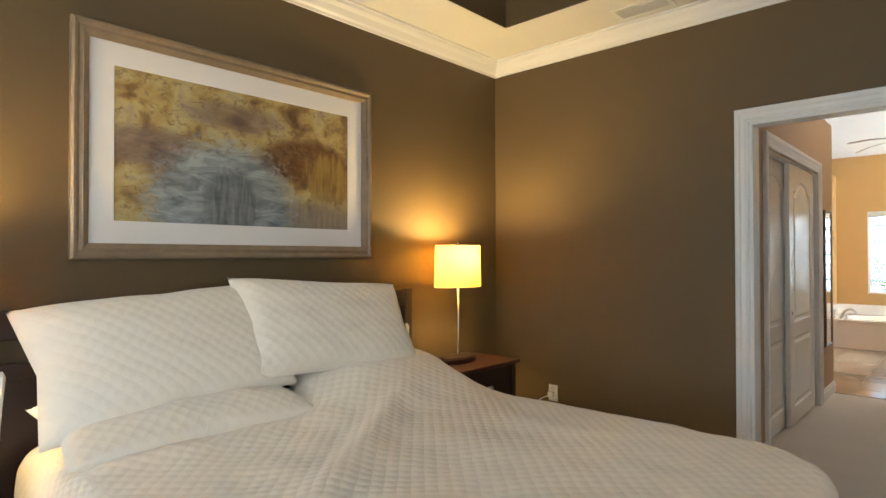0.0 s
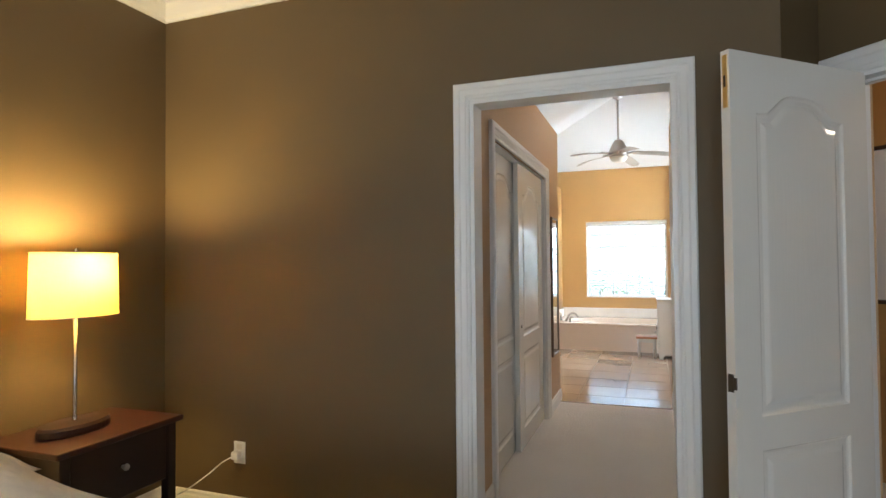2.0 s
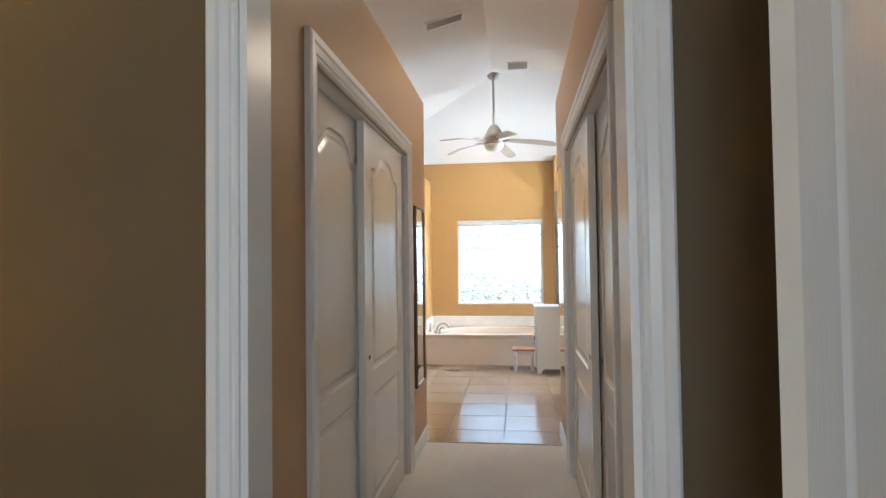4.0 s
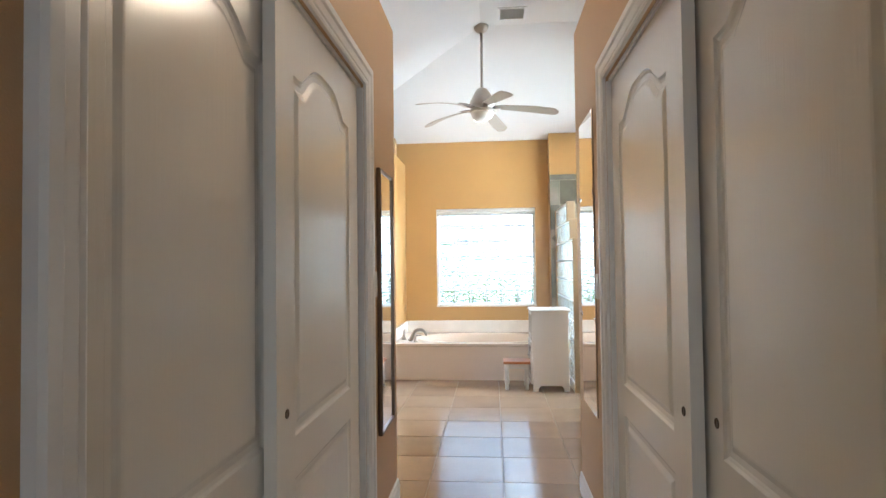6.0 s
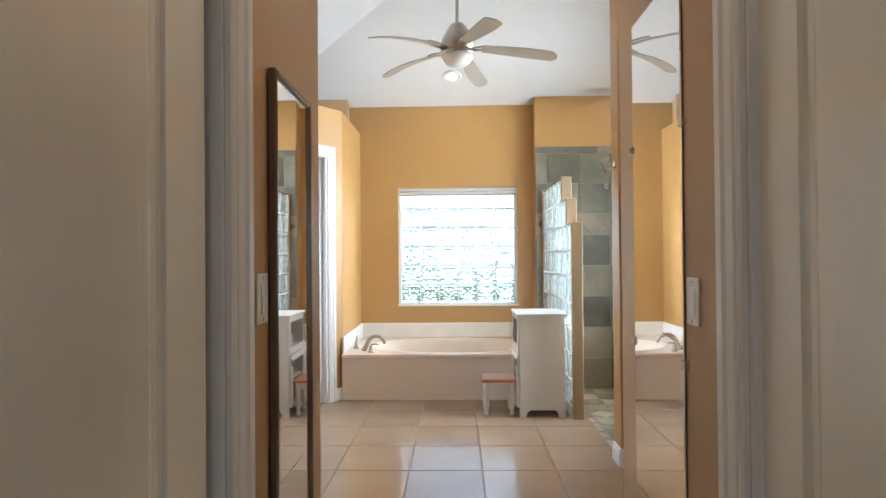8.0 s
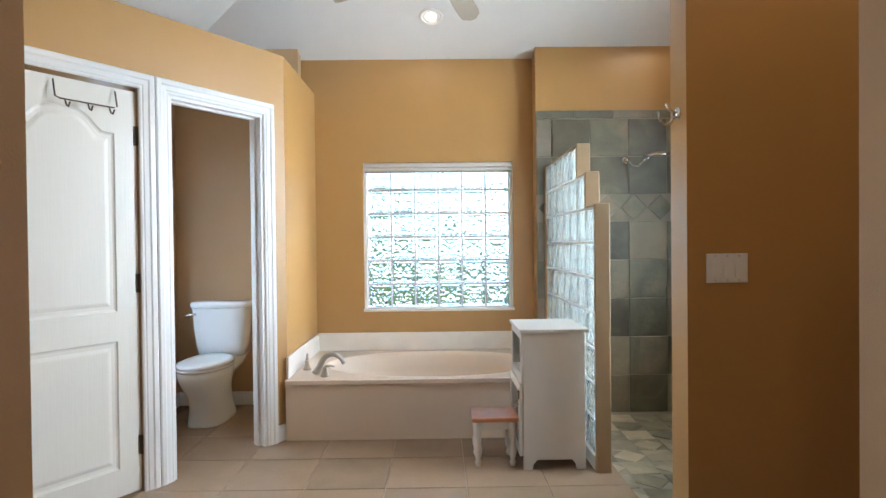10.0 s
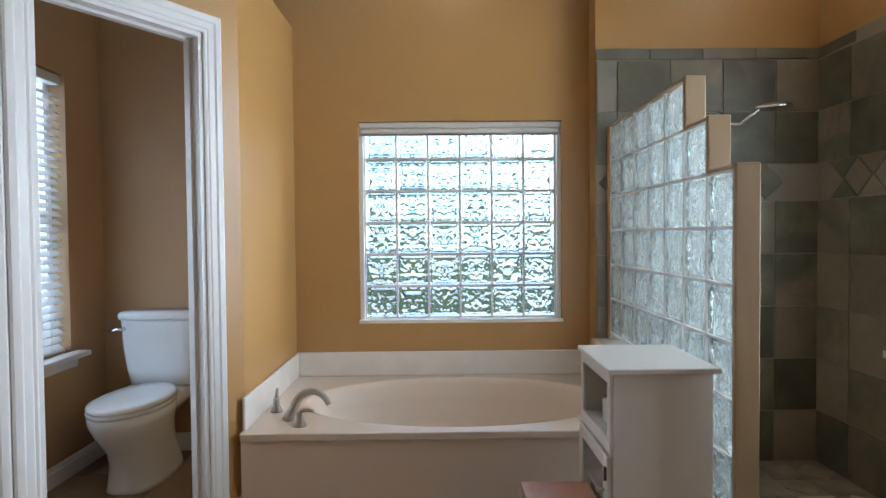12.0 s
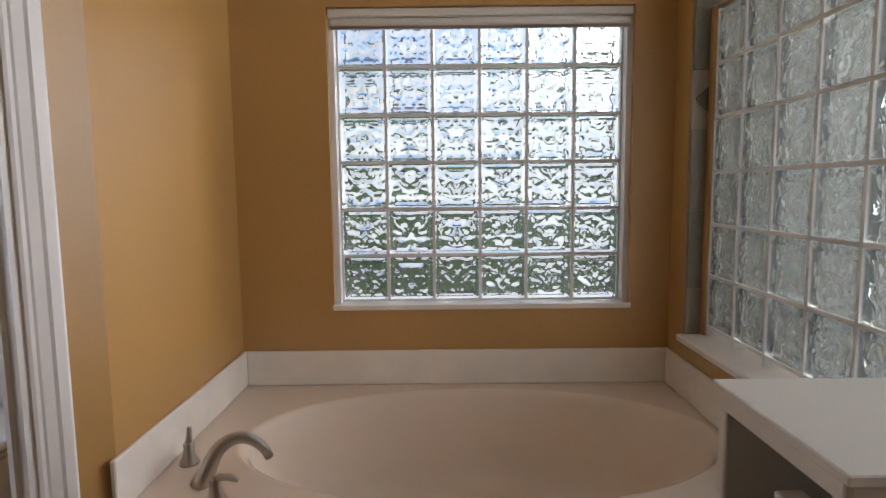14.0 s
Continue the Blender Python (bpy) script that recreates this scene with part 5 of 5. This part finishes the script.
LX, LY = -2.125, 2.597
tl = empty("table_lamp", pose(LX, LY, .615))
tagged(tl, "lit table lamp with a cream drum shade and chrome stem", "lamp")


def oval_prof(rings, n=36):
    return [[Vector((rx * math.cos(2 * math.pi * k / n), ry * math.sin(2 * math.pi * k / n), z)) for k in range(n)] for rx, ry, z in rings]


part("base", loft(bmesh.new(), oval_prof([(.085, .15, 0), (.09, .155, .006), (.09, .155, .03), (.082, .147, .042), (.02, .03, .046)])), ESPRESSO, tl, "dark wooden oval base")
part("stem", lathe(bmesh.new(), [(.012, .044), (.009, .05), (.009, .592)], 14), CHROME, tl, smooth=True)
SHADE = bpy.data.materials.new("lamp_shade")
SHADE.use_nodes = True
nt = SHADE.node_tree
nt.nodes.remove(nt.nodes["Principled BSDF"])
dif = nt.nodes.new("ShaderNodeBsdfDiffuse"); dif.inputs[0].default_value = (.86, .74, .50, 1)
trn = nt.nodes.new("ShaderNodeBsdfTranslucent"); trn.inputs[0].default_value = (.86, .50, .07, 1)
mx = nt.nodes.new("ShaderNodeMixShader"); mx.inputs[0].default_value = .36
nt.links.new(dif.outputs[0], mx.inputs[1]); nt.links.new(trn.outputs[0], mx.inputs[2])
nt.links.new(mx.outputs[0], nt.nodes["Material Output"].inputs[0])
bm = bmesh.new()
loft(bm, oval_prof([(.115, .19, .488), (.111, .183, .755)]), cap=False)
sh = part("shade", bm, SHADE, tl, "cream fabric drum shade", smooth=True)
for z, rx, ry in ((.488, .115, .19), (.755, .111, .183)):
    hoop = tube(bmesh.new(), [(rx * math.cos(2 * math.pi * k / 36), ry * math.sin(2 * math.pi * k / 36), z) for k in range(37)], .0025, 6)
    part("shade_rim", hoop, LINEN, tl, smooth=True)
part("harp", tube(bmesh.new(), [(0, -.105, .735), (0, 0, .735), (0, .105, .735)], .002, 6), CHROME, tl)
part("finial", lathe(bmesh.new(), [(.004, .735), (.009, .748), (.012, .76), (.007, .772), (.002, .778)], 14), CHROME, tl, smooth=True)
bulb_m = mat("bulb_glass", (0.9, 0.8, 0.6), .3, emit=(1, .62, .25), strength=25)
part("bulb", lathe(bmesh.new(), [(.011, .59), (.014, .605), (.026, .635), (.024, .655), (.01, .67)], 16), bulb_m, tl, smooth=True)
for ly, watts in ((LY, 51), (-.117, 36)):
    lamp("table_lamp_bulb", "POINT", pose(LX, ly, .615 + .69), watts, (1, .69, .25), .055)
copy_thing(tl, pose(LX, -.117, .615))

# framed picture
def art_mat():
    """Loose painted landscape: ochre foliage over a grey-blue pond, rust bushes, a pale foreground with runs of paint."""
    m = mat("art_print", (0.3, 0.26, 0.2), .5, bump=.05, bump_scale=90)
    nt = m.node_tree
    b = nt.nodes["Principled BSDF"]
    co = nt.nodes.new("ShaderNodeTexCoord")

    def field(scale, detail, stretch, shift=(0, 0, 0), distortion=0.0, rough=.6):
        mp = nt.nodes.new("ShaderNodeMapping")
        mp.inputs["Scale"].default_value, mp.inputs["Location"].default_value = stretch, shift
        n = nt.nodes.new("ShaderNodeTexNoise")
        for k, v in (("Scale", scale), ("Detail", detail), ("Distortion", distortion), ("Roughness", rough)):
            n.inputs[k].default_value = v
        nt.links.new(co.outputs["Object"], mp.inputs[0]); nt.links.new(mp.outputs[0], n.inputs["Vector"])
        return n.outputs[0]

    def ramp(src, stops):
        r = nt.nodes.new("ShaderNodeValToRGB")
        el = r.color_ramp.elements
        el[0].position, el[0].color = stops[0][0], (*stops[0][1], 1)
        el[1].position, el[1].color = stops[-1][0], (*stops[-1][1], 1)
        for p, c in stops[1:-1]:
            el.new(p).color = (*c, 1)
        nt.links.new(src, r.inputs[0])
        return r.outputs[0]

    def blot(y, z, ry, rz, ragged, edge0, edge1):
        """Soft ragged patch about (y, z)."""
        mg = nt.nodes.new("ShaderNodeMapping")
        mg.inputs["Location"].default_value, mg.inputs["Scale"].default_value = (0, -y / ry, -z / rz), (0, 1 / ry, 1 / rz)
        g = nt.nodes.new("ShaderNodeTexGradient"); g.gradient_type = "SPHERICAL"
        nt.links.new(co.outputs["Object"], mg.inputs[0]); nt.links.new(mg.outputs[0], g.inputs[0])
        a = nt.nodes.new("ShaderNodeMath"); a.operation = "MULTIPLY_ADD"; a.inputs[1].default_value = .7
        nt.links.new(ragged, a.inputs[0]); nt.links.new(g.outputs[0], a.inputs[2])
        return ramp(a.outputs[0], [(edge0, (0, 0, 0)), (edge1, (1, 1, 1))])

    def mix(f, a, c, amount=1.0):
        x = nt.nodes.new("ShaderNodeMix"); x.data_type = "RGBA"
        k = nt.nodes.new("ShaderNodeMath"); k.operation = "MULTIPLY"; k.inputs[1].default_value = amount
        nt.links.new(f, k.inputs[0]); nt.links.new(k.outputs[0], x.inputs["Factor"])
        nt.links.new(a, x.inputs["A"]); nt.links.new(c, x.inputs["B"])
        return x.outputs["Result"]

    blobs = field(7, 4, (1, 1, 1.2), distortion=.5, rough=.5)
    fine = field(26, 5, (1, 1, 1.6), (3, 1, 2), .8)
    runs = field(14, 4, (1, 2.2, .35), (5, 2, 7))
    strokes = field(8, 5, (1, .8, 2.6), (1, 8, 3), 1.0)
    ochre = ramp(blobs, [(.30, (.12, .065, .03)), (.40, (.25, .155, .06)), (.48, (.42, .30, .11)), (.58, (.48, .39, .19)), (.72, (.34, .26, .19))])
    dark = ramp(fine, [(.36, (1, 1, 1)), (.46, (0, 0, 0))])
    col = mix(dark, ochre, ramp(strokes, [(.3, (.12, .06, .03)), (.7, (.22, .15, .10))]), .6)
    mauve = ramp(strokes, [(.35, (.13, .085, .07)), (.7, (.26, .19, .15))])
    col = mix(blot(.30, .50, .34, .13, strokes, .5, .85), col, mauve, .85)
    col = mix(blot(.72, .70, .40, .11, strokes, .55, .9), col, mauve, .7)
    rust = ramp(fine, [(.35, (.07, .028, .012)), (.6, (.17, .075, .027))])
    col = mix(blot(1.14, .52, .40, .17, blobs, .52, .72), col, rust, .9)
    gold = ramp(runs, [(.35, (.17, .09, .03)), (.6, (.33, .22, .06))])
    col = mix(blot(1.28, .44, .22, .20, runs, .55, .75), col, gold, .8)
    pale = ramp(runs, [(.3, (.20, .16, .12)), (.7, (.33, .28, .21))])
    col = mix(blot(1.15, .16, .60, .22, runs, .5, .8), col, pale, .9)
    pond = ramp(strokes, [(.32, (.115, .135, .14)), (.48, (.24, .27, .28)), (.64, (.38, .41, .41))])
    col = mix(blot(.67, .26, .50, .42, fine, .52, .74), col, pond, .95)
    deep = ramp(runs, [(.4, (.07, .08, .085)), (.62, (.2, .21, .21))])
    col = mix(blot(.70, .27, .22, .26, runs, .58, .8), col, deep, .8)
    nt.links.new(col, b.inputs["Base Color"])
    return m


ART = art_mat()
FRAME = mat("champagne_frame", (0.24, 0.18, 0.12), .42, .35, vary=.35, scale=14, grain=.15, bump=.3, bump_scale=40)
MATBOARD = mat("mat_board", (0.78, 0.74, 0.70), .8, vary=.02)
PY0, PY1, PZ0, PZ1 = .462, 2.035, 1.29, 2.285
pic = empty("framed_picture", pose(HX, PY0, PZ0))
tagged(pic, "large framed abstract landscape print with a white mat", "picture")
w, h = PY1 - PY0, PZ1 - PZ0
prof = [(0, .002), (0, .03), (.01, .038), (.02, .036), (.03, .028), (.045, .032), (.058, .024), (.068, .018), (.068, .002)]
corners = [((0, 0), (1, 1)), ((w, 0), (-1, 1)), ((w, h), (-1, -1)), ((0, h), (1, -1))]
bm = sweep(bmesh.new(), prof, [(Vector((0, y, z)), (0, a, b2), (1, 0, 0)) for (y, z), (a, b2) in corners], closed=True)
part("frame", bm, FRAME, pic)
prof = [(.064, .004), (.064, .012), (.163, .012), (.1655, .0095), (.1655, .004)]
bm = sweep(bmesh.new(), prof, [(Vector((0, y, z)), (0, a, b2), (1, 0, 0)) for (y, z), (a, b2) in corners], closed=True)
part("mat_board", bm, MATBOARD, pic)
part("print", cube(.004, .163, .16, .0085, w - .166, h - .166), ART, pic)
part("print_border", cube(.003, .155, .152, .0065, w - .158, h - .158), DARK, pic)

# outlet with plug and cord
ol = empty("wall_outlet", pose(-1.845, DY, .335))
tagged(ol, "white wall outlet with a plug and cord", "outlet")
part("plate", cube(-.036, -.006, -.057, .036, -.0002, .057, bevel=.003, seg=2), WHITE, ol)
part("plug", cube(-.026, -.042, -.03, .016, -.0062, .012, bevel=.006, seg=2), WHITE, ol)
part("socket", cube(-.016, -.008, .016, .016, -.0061, .044, bevel=.002), CABW, ol)
bm = tube(bmesh.new(), [(-1.865, DY - .045, .32), (-1.90, DY - .07, .30), (-1.95, DY - .10, .25), (-2.02, DY - .16, .19), (-2.10, DY - .22, .14), (-2.14, DY - .3, .02)], .003, 8)
tagged(part("power_cord", bm, WHITE), "thin white power cord hanging from the outlet", "cord")
for y in (2.255, .215):
    bm = tube(bmesh.new(), [(HX + .10, y, .62), (HX + .095, y + .01, .76), (HX + .09, y + .02, .86), (HX + .085, y + .015, .88)], [.012, .012, .012, .008], 8)
    tagged(part("bed_strap", bm, CABW), "white strap hanging at the headboard post", "strap")

# ---------- hallway past the entry door ----------
FAR = 1.35
h0, h1 = E0 + FAR * D - 1.2 * E, E0 + FAR * D + 2.8 * E
NA, NB = 0.77, 1.65
wall("wall_hallway", h0.to_2d(), h1.to_2d(), 0.10, 0, 2.7, GOLD, [(NA, NB, .80, 2.1)], "gold hallway wall with a niche")
NICHE = mat("niche_paint", (0.33, 0.31, 0.24), .6)
nm = Matrix.Translation(h0) @ Matrix.Rotation(ange, 4, "Z")
bm = bmesh.new()
box(bm, NA - .05, .28, .7, NB + .05, .34, 2.2)
box(bm, NA - .06, .1, .7, NA, .28, 2.2)
box(bm, NB, .1, .7, NB + .06, .28, 2.2)
box(bm, NA - .05, .1, 2.1, NB + .05, .34, 2.2)
n = 20
front = [(NA, 2.1)] + [(NA + (NB - NA) * k / n, 1.80 + .28 * math.sin(math.pi * k / n) ** .7) for k in range(n + 1)] + [(NB, 2.1)]
vs = [[bm.verts.new((x, y, z)) for x, z in front] for y in (.0, .1)]
es = [bm.edges.new((vs[0][k], vs[0][(k + 1) % len(front)])) for k in range(len(front))]
bmesh.ops.triangle_fill(bm, edges=es)
for k in range(len(front) - 1):
    bm.faces.new((vs[0][k], vs[0][k + 1], vs[1][k + 1], vs[1][k]))
bmesh.ops.transform(bm, matrix=nm, verts=bm.verts[:])
tagged(part("wall_niche", bm, NICHE, kind="structure"), "grey-green arched niche in the hallway wall", "niche")
bm = box(bmesh.new(), NA - .06, -.06, .735, NB + .06, .28, .80, bevel=.012, seg=2, m=nm)
tagged(part("trim_niche_sill", bm, WHITE, kind="structure"), "white niche sill in the hallway", "sill")
hp = empty("framed_picture", nm @ pose(.33, 0, 1.05))
tagged(hp, "narrow framed picture in a dark wooden frame", "picture")
part("print", cube(.02, -.012, .02, .40, -.004, .91), MATBOARD, hp)
for a in ((0, 0, .025, .93), (.395, 0, .42, .93), (.0255, 0, .3945, .025), (.0255, .905, .3945, .93)):
    part("frame_rail", cube(a[0], -.025, a[1], a[2], -.001, a[3], bevel=.004), ESPRESSO, hp)
wall("wall_hallway_end", (h1.x, h1.y), (E1.x + .12, E1.y - 1.2), 0.1, 0, 2.7, GOLD)

# out-of-view fixture and point lamp, added so the hallway wall is lit
hl = empty("hallway_light", pose(1.9, 3.9, 2.7))
tagged(hl, "unseen round white flush ceiling light, added to light the hallway", "ceiling light")
part("base", lathe(bmesh.new(), [(.14, 0), (.14, -.03), (.12, -.035)], 28), WHITE, hl, smooth=True)
part("bowl", lathe(bmesh.new(), [(.125, -.034), (.115, -.06), (.07, -.085), (.02, -.092)], 28), mat("bowl_glow", (.9, .85, .75), .4, emit=(1, .82, .6), strength=3), hl, smooth=True)
lamp("hallway_fill_lamp", "POINT", pose(1.9, 3.9, 2.5), 22, (1, .86, .66), .08)
tagged(part("ceiling_hallway", cube(.9, 2.2, 2.7, 4.0, 5.4, 2.76), CEIL, kind="structure"), "white hallway ceiling", "ceiling")
# ---------- bedroom windows (behind the walk) ----------
def plain_window(name, m, w, h):
    t = empty(name, m)
    tagged(t, "white framed bedroom window letting in daylight", "window", kind="structure")
    bm = bmesh.new()
    for a, b2, c, d in holed(0, w, 0, h, [(.05, w / 2 - .02, .05, h - .05), (w / 2 + .02, w - .05, .05, h - .05)]):
        box(bm, a, .04, c, b2, .09, d)
    part("window_frame", bm, WHITE, t)
    o = part("pane", cube(.05, .062, .05, w - .05, .068, h - .05), GLASS, t)
    o.visible_shadow = False


plain_window("window_south", Matrix.Translation((E1.x - .9, -2.8, .5)) @ Matrix.Rotation(radians(180), 4, "Z"), 2.6, 1.75)
plain_window("window_east", Matrix.Translation((E1.x, E1.y - 2.4, .6)) @ Matrix.Rotation(radians(-90), 4, "Z"), 1.8, 1.6)

# ---------- outside ----------
LAWN = mat("lawn", (0.06, 0.10, 0.025), .9, vary=.35, scale=2, grain=.3, grain_scale=60)
bm = bmesh.new()
for a, b2, c, d in holed(-400, 400, -400, 400, [(-3.2, 4.3, -3.1, 11.1)]):
    box(bm, a, c, -.3, b2, d, -.12)
tagged(part("ground", bm, LAWN, kind="structure"), "green lawn around the house", "ground")
PAVE = mat("pale_paving", (0.62, 0.60, 0.56), .8, vary=.12, scale=1.5, grain=.1, grain_scale=80, bump=.2, bump_scale=40)
tagged(part("pavement", cube(0.15, 11.1, -.115, 9, 12.85, -.06, bevel=.01), PAVE, kind="structure"), "pale sunlit paving outside the tub window", "paving")
LEAF = mat("leaf", (0.14, 0.30, 0.035), .5, vary=.5, scale=4, grain=.2, grain_scale=8)


def hedge(name, x0, x1, y0, y1, z1, n, seed, label):
    r = random.Random(seed)
    bm = bmesh.new()
    for k in range(n):
        x, y = r.uniform(x0, x1), r.uniform(y0, y1)
        top = z1 * (.72 + .28 * math.sin(x * 1.7 + seed) ** 2)
        p = Vector((x, y, -.12 + top * r.random() ** .7))
        s = r.uniform(.04, .09)
        m = Matrix.Translation(p) @ Euler((r.uniform(0, 6), r.uniform(0, 6), r.uniform(0, 6))).to_matrix().to_4x4()
        vs = [bm.verts.new(m @ Vector(c)) for c in ((-s, 0, 0), (0, -s * .45, s * .1), (s, 0, 0), (0, s * .45, s * .1))]
        bm.faces.new(vs)
    return tagged(part(name, bm, LEAF, kind="stuff"), label, "hedge")


hedge("hedge", -3.5, -0.05, 12.3, 13.1, 1.25, 6000, 1, "leafy green garden hedge outside the window")
hedge("hedge", 0.1, 4.5, 12.9, 13.6, 0.55, 3500, 2, "leafy green garden hedge outside the window")
hedge("hedge", 5.5, 6.3, 6.5, 11.5, 1.5, 4500, 3, "leafy green garden hedge outside the shower window")
hedge("hedge", -6.5, -5.6, 7.5, 11.5, 1.4, 4000, 5, "leafy green garden hedge outside the side window")


def make_tree(x, y, h, seed):
    """Slender garden tree: tapered trunk, forking limbs, thin open crown of single leaves."""
    r = random.Random(seed)
    t = empty("tree", pose(x, y, -.12))
    tagged(t, "slender green garden tree with a thin open crown", "tree")
    bark = mat("bark", (0.16, 0.12, 0.085), .9, vary=.3, scale=9, bump=.6, bump_scale=30)
    part("trunk", tube(bmesh.new(), [(0, 0, 0), (.03, .01, h * .2), (.01, .04, h * .4), (.06, .02, h * .62)], [.085, .07, .055, .035], 10), bark, t, smooth=True)
    leaves = bmesh.new()
    for k in range(9):
        a, z0 = k * 2.4 + r.uniform(-.3, .3), h * r.uniform(.34, .6)
        reach, rise = r.uniform(.6, 1.15), r.uniform(.25, .85)
        tip = Vector((reach * math.cos(a), reach * math.sin(a), z0 + rise))
        mid = Vector((.5 * reach * math.cos(a), .5 * reach * math.sin(a), z0 + .6 * rise))
        part("limb", tube(bmesh.new(), [(.03, .02, z0), mid, tip], [.026, .015, .006], 7), bark, t, smooth=True)
        for _ in range(75):
            p = mid.lerp(tip, r.uniform(0, 1.15)) + Vector((r.gauss(0, .2), r.gauss(0, .2), r.gauss(0, .16)))
            s = r.uniform(.035, .075)
            m = Matrix.Translation(p) @ Euler((r.uniform(0, 6), r.uniform(0, 6), r.uniform(0, 6))).to_matrix().to_4x4()
            leaves.faces.new([leaves.verts.new(m @ Vector(c)) for c in ((-s, 0, 0), (0, -s * .42, s * .12), (s, 0, 0), (0, s * .42, s * .12))])
    part("crown", leaves, LEAF, t, "thin open crown of small green leaves", kind="stuff")


make_tree(-1.95, 15.8, 4.4, 8)

plain_window("window_bath_west", Matrix.Translation((-3.0, 6.3, .9)) @ Matrix.Rotation(math.atan2(1.6, .4), 4, "Z") @ pose(.3, 0, 0), 1.1, 1.2)

# hazy bright sky past the garden
HAZE = bpy.data.materials.new("haze")
HAZE.use_nodes = True
nt = HAZE.node_tree
nt.nodes.remove(nt.nodes["Principled BSDF"])
em = nt.nodes.new("ShaderNodeEmission")
em.inputs[1].default_value = 3.9
hc = nt.nodes.new("ShaderNodeTexCoord")
hz = nt.nodes.new("ShaderNodeSeparateXYZ")
hr = nt.nodes.new("ShaderNodeMapRange")
hr.inputs["From Min"].default_value, hr.inputs["From Max"].default_value = 7, 24
hm = nt.nodes.new("ShaderNodeValToRGB")
hm.color_ramp.elements[0].color, hm.color_ramp.elements[1].color = (.84, .93, 1, 1), (.22, .42, .85, 1)
nt.links.new(hc.outputs["Object"], hz.inputs[0])
nt.links.new(hz.outputs[2], hr.inputs["Value"])
nt.links.new(hr.outputs[0], hm.inputs[0])
nt.links.new(hm.outputs[0], em.inputs[0])
nt.links.new(em.outputs[0], nt.nodes["Material Output"].inputs[0])
bm = bmesh.new()
ring = [(60 * math.cos(radians(a)), 5 + 60 * math.sin(radians(a))) for a in range(-30, 215, 5)]
for (ax, ay), (bx, by) in zip(ring, ring[1:]):
    bm.faces.new([bm.verts.new(c) for c in ((ax, ay, -.1), (bx, by, -.1), (bx, by, 30), (ax, ay, 30))])
tagged(part("backdrop", bm, HAZE, kind="structure"), "pale hazy sky past the garden", "sky")
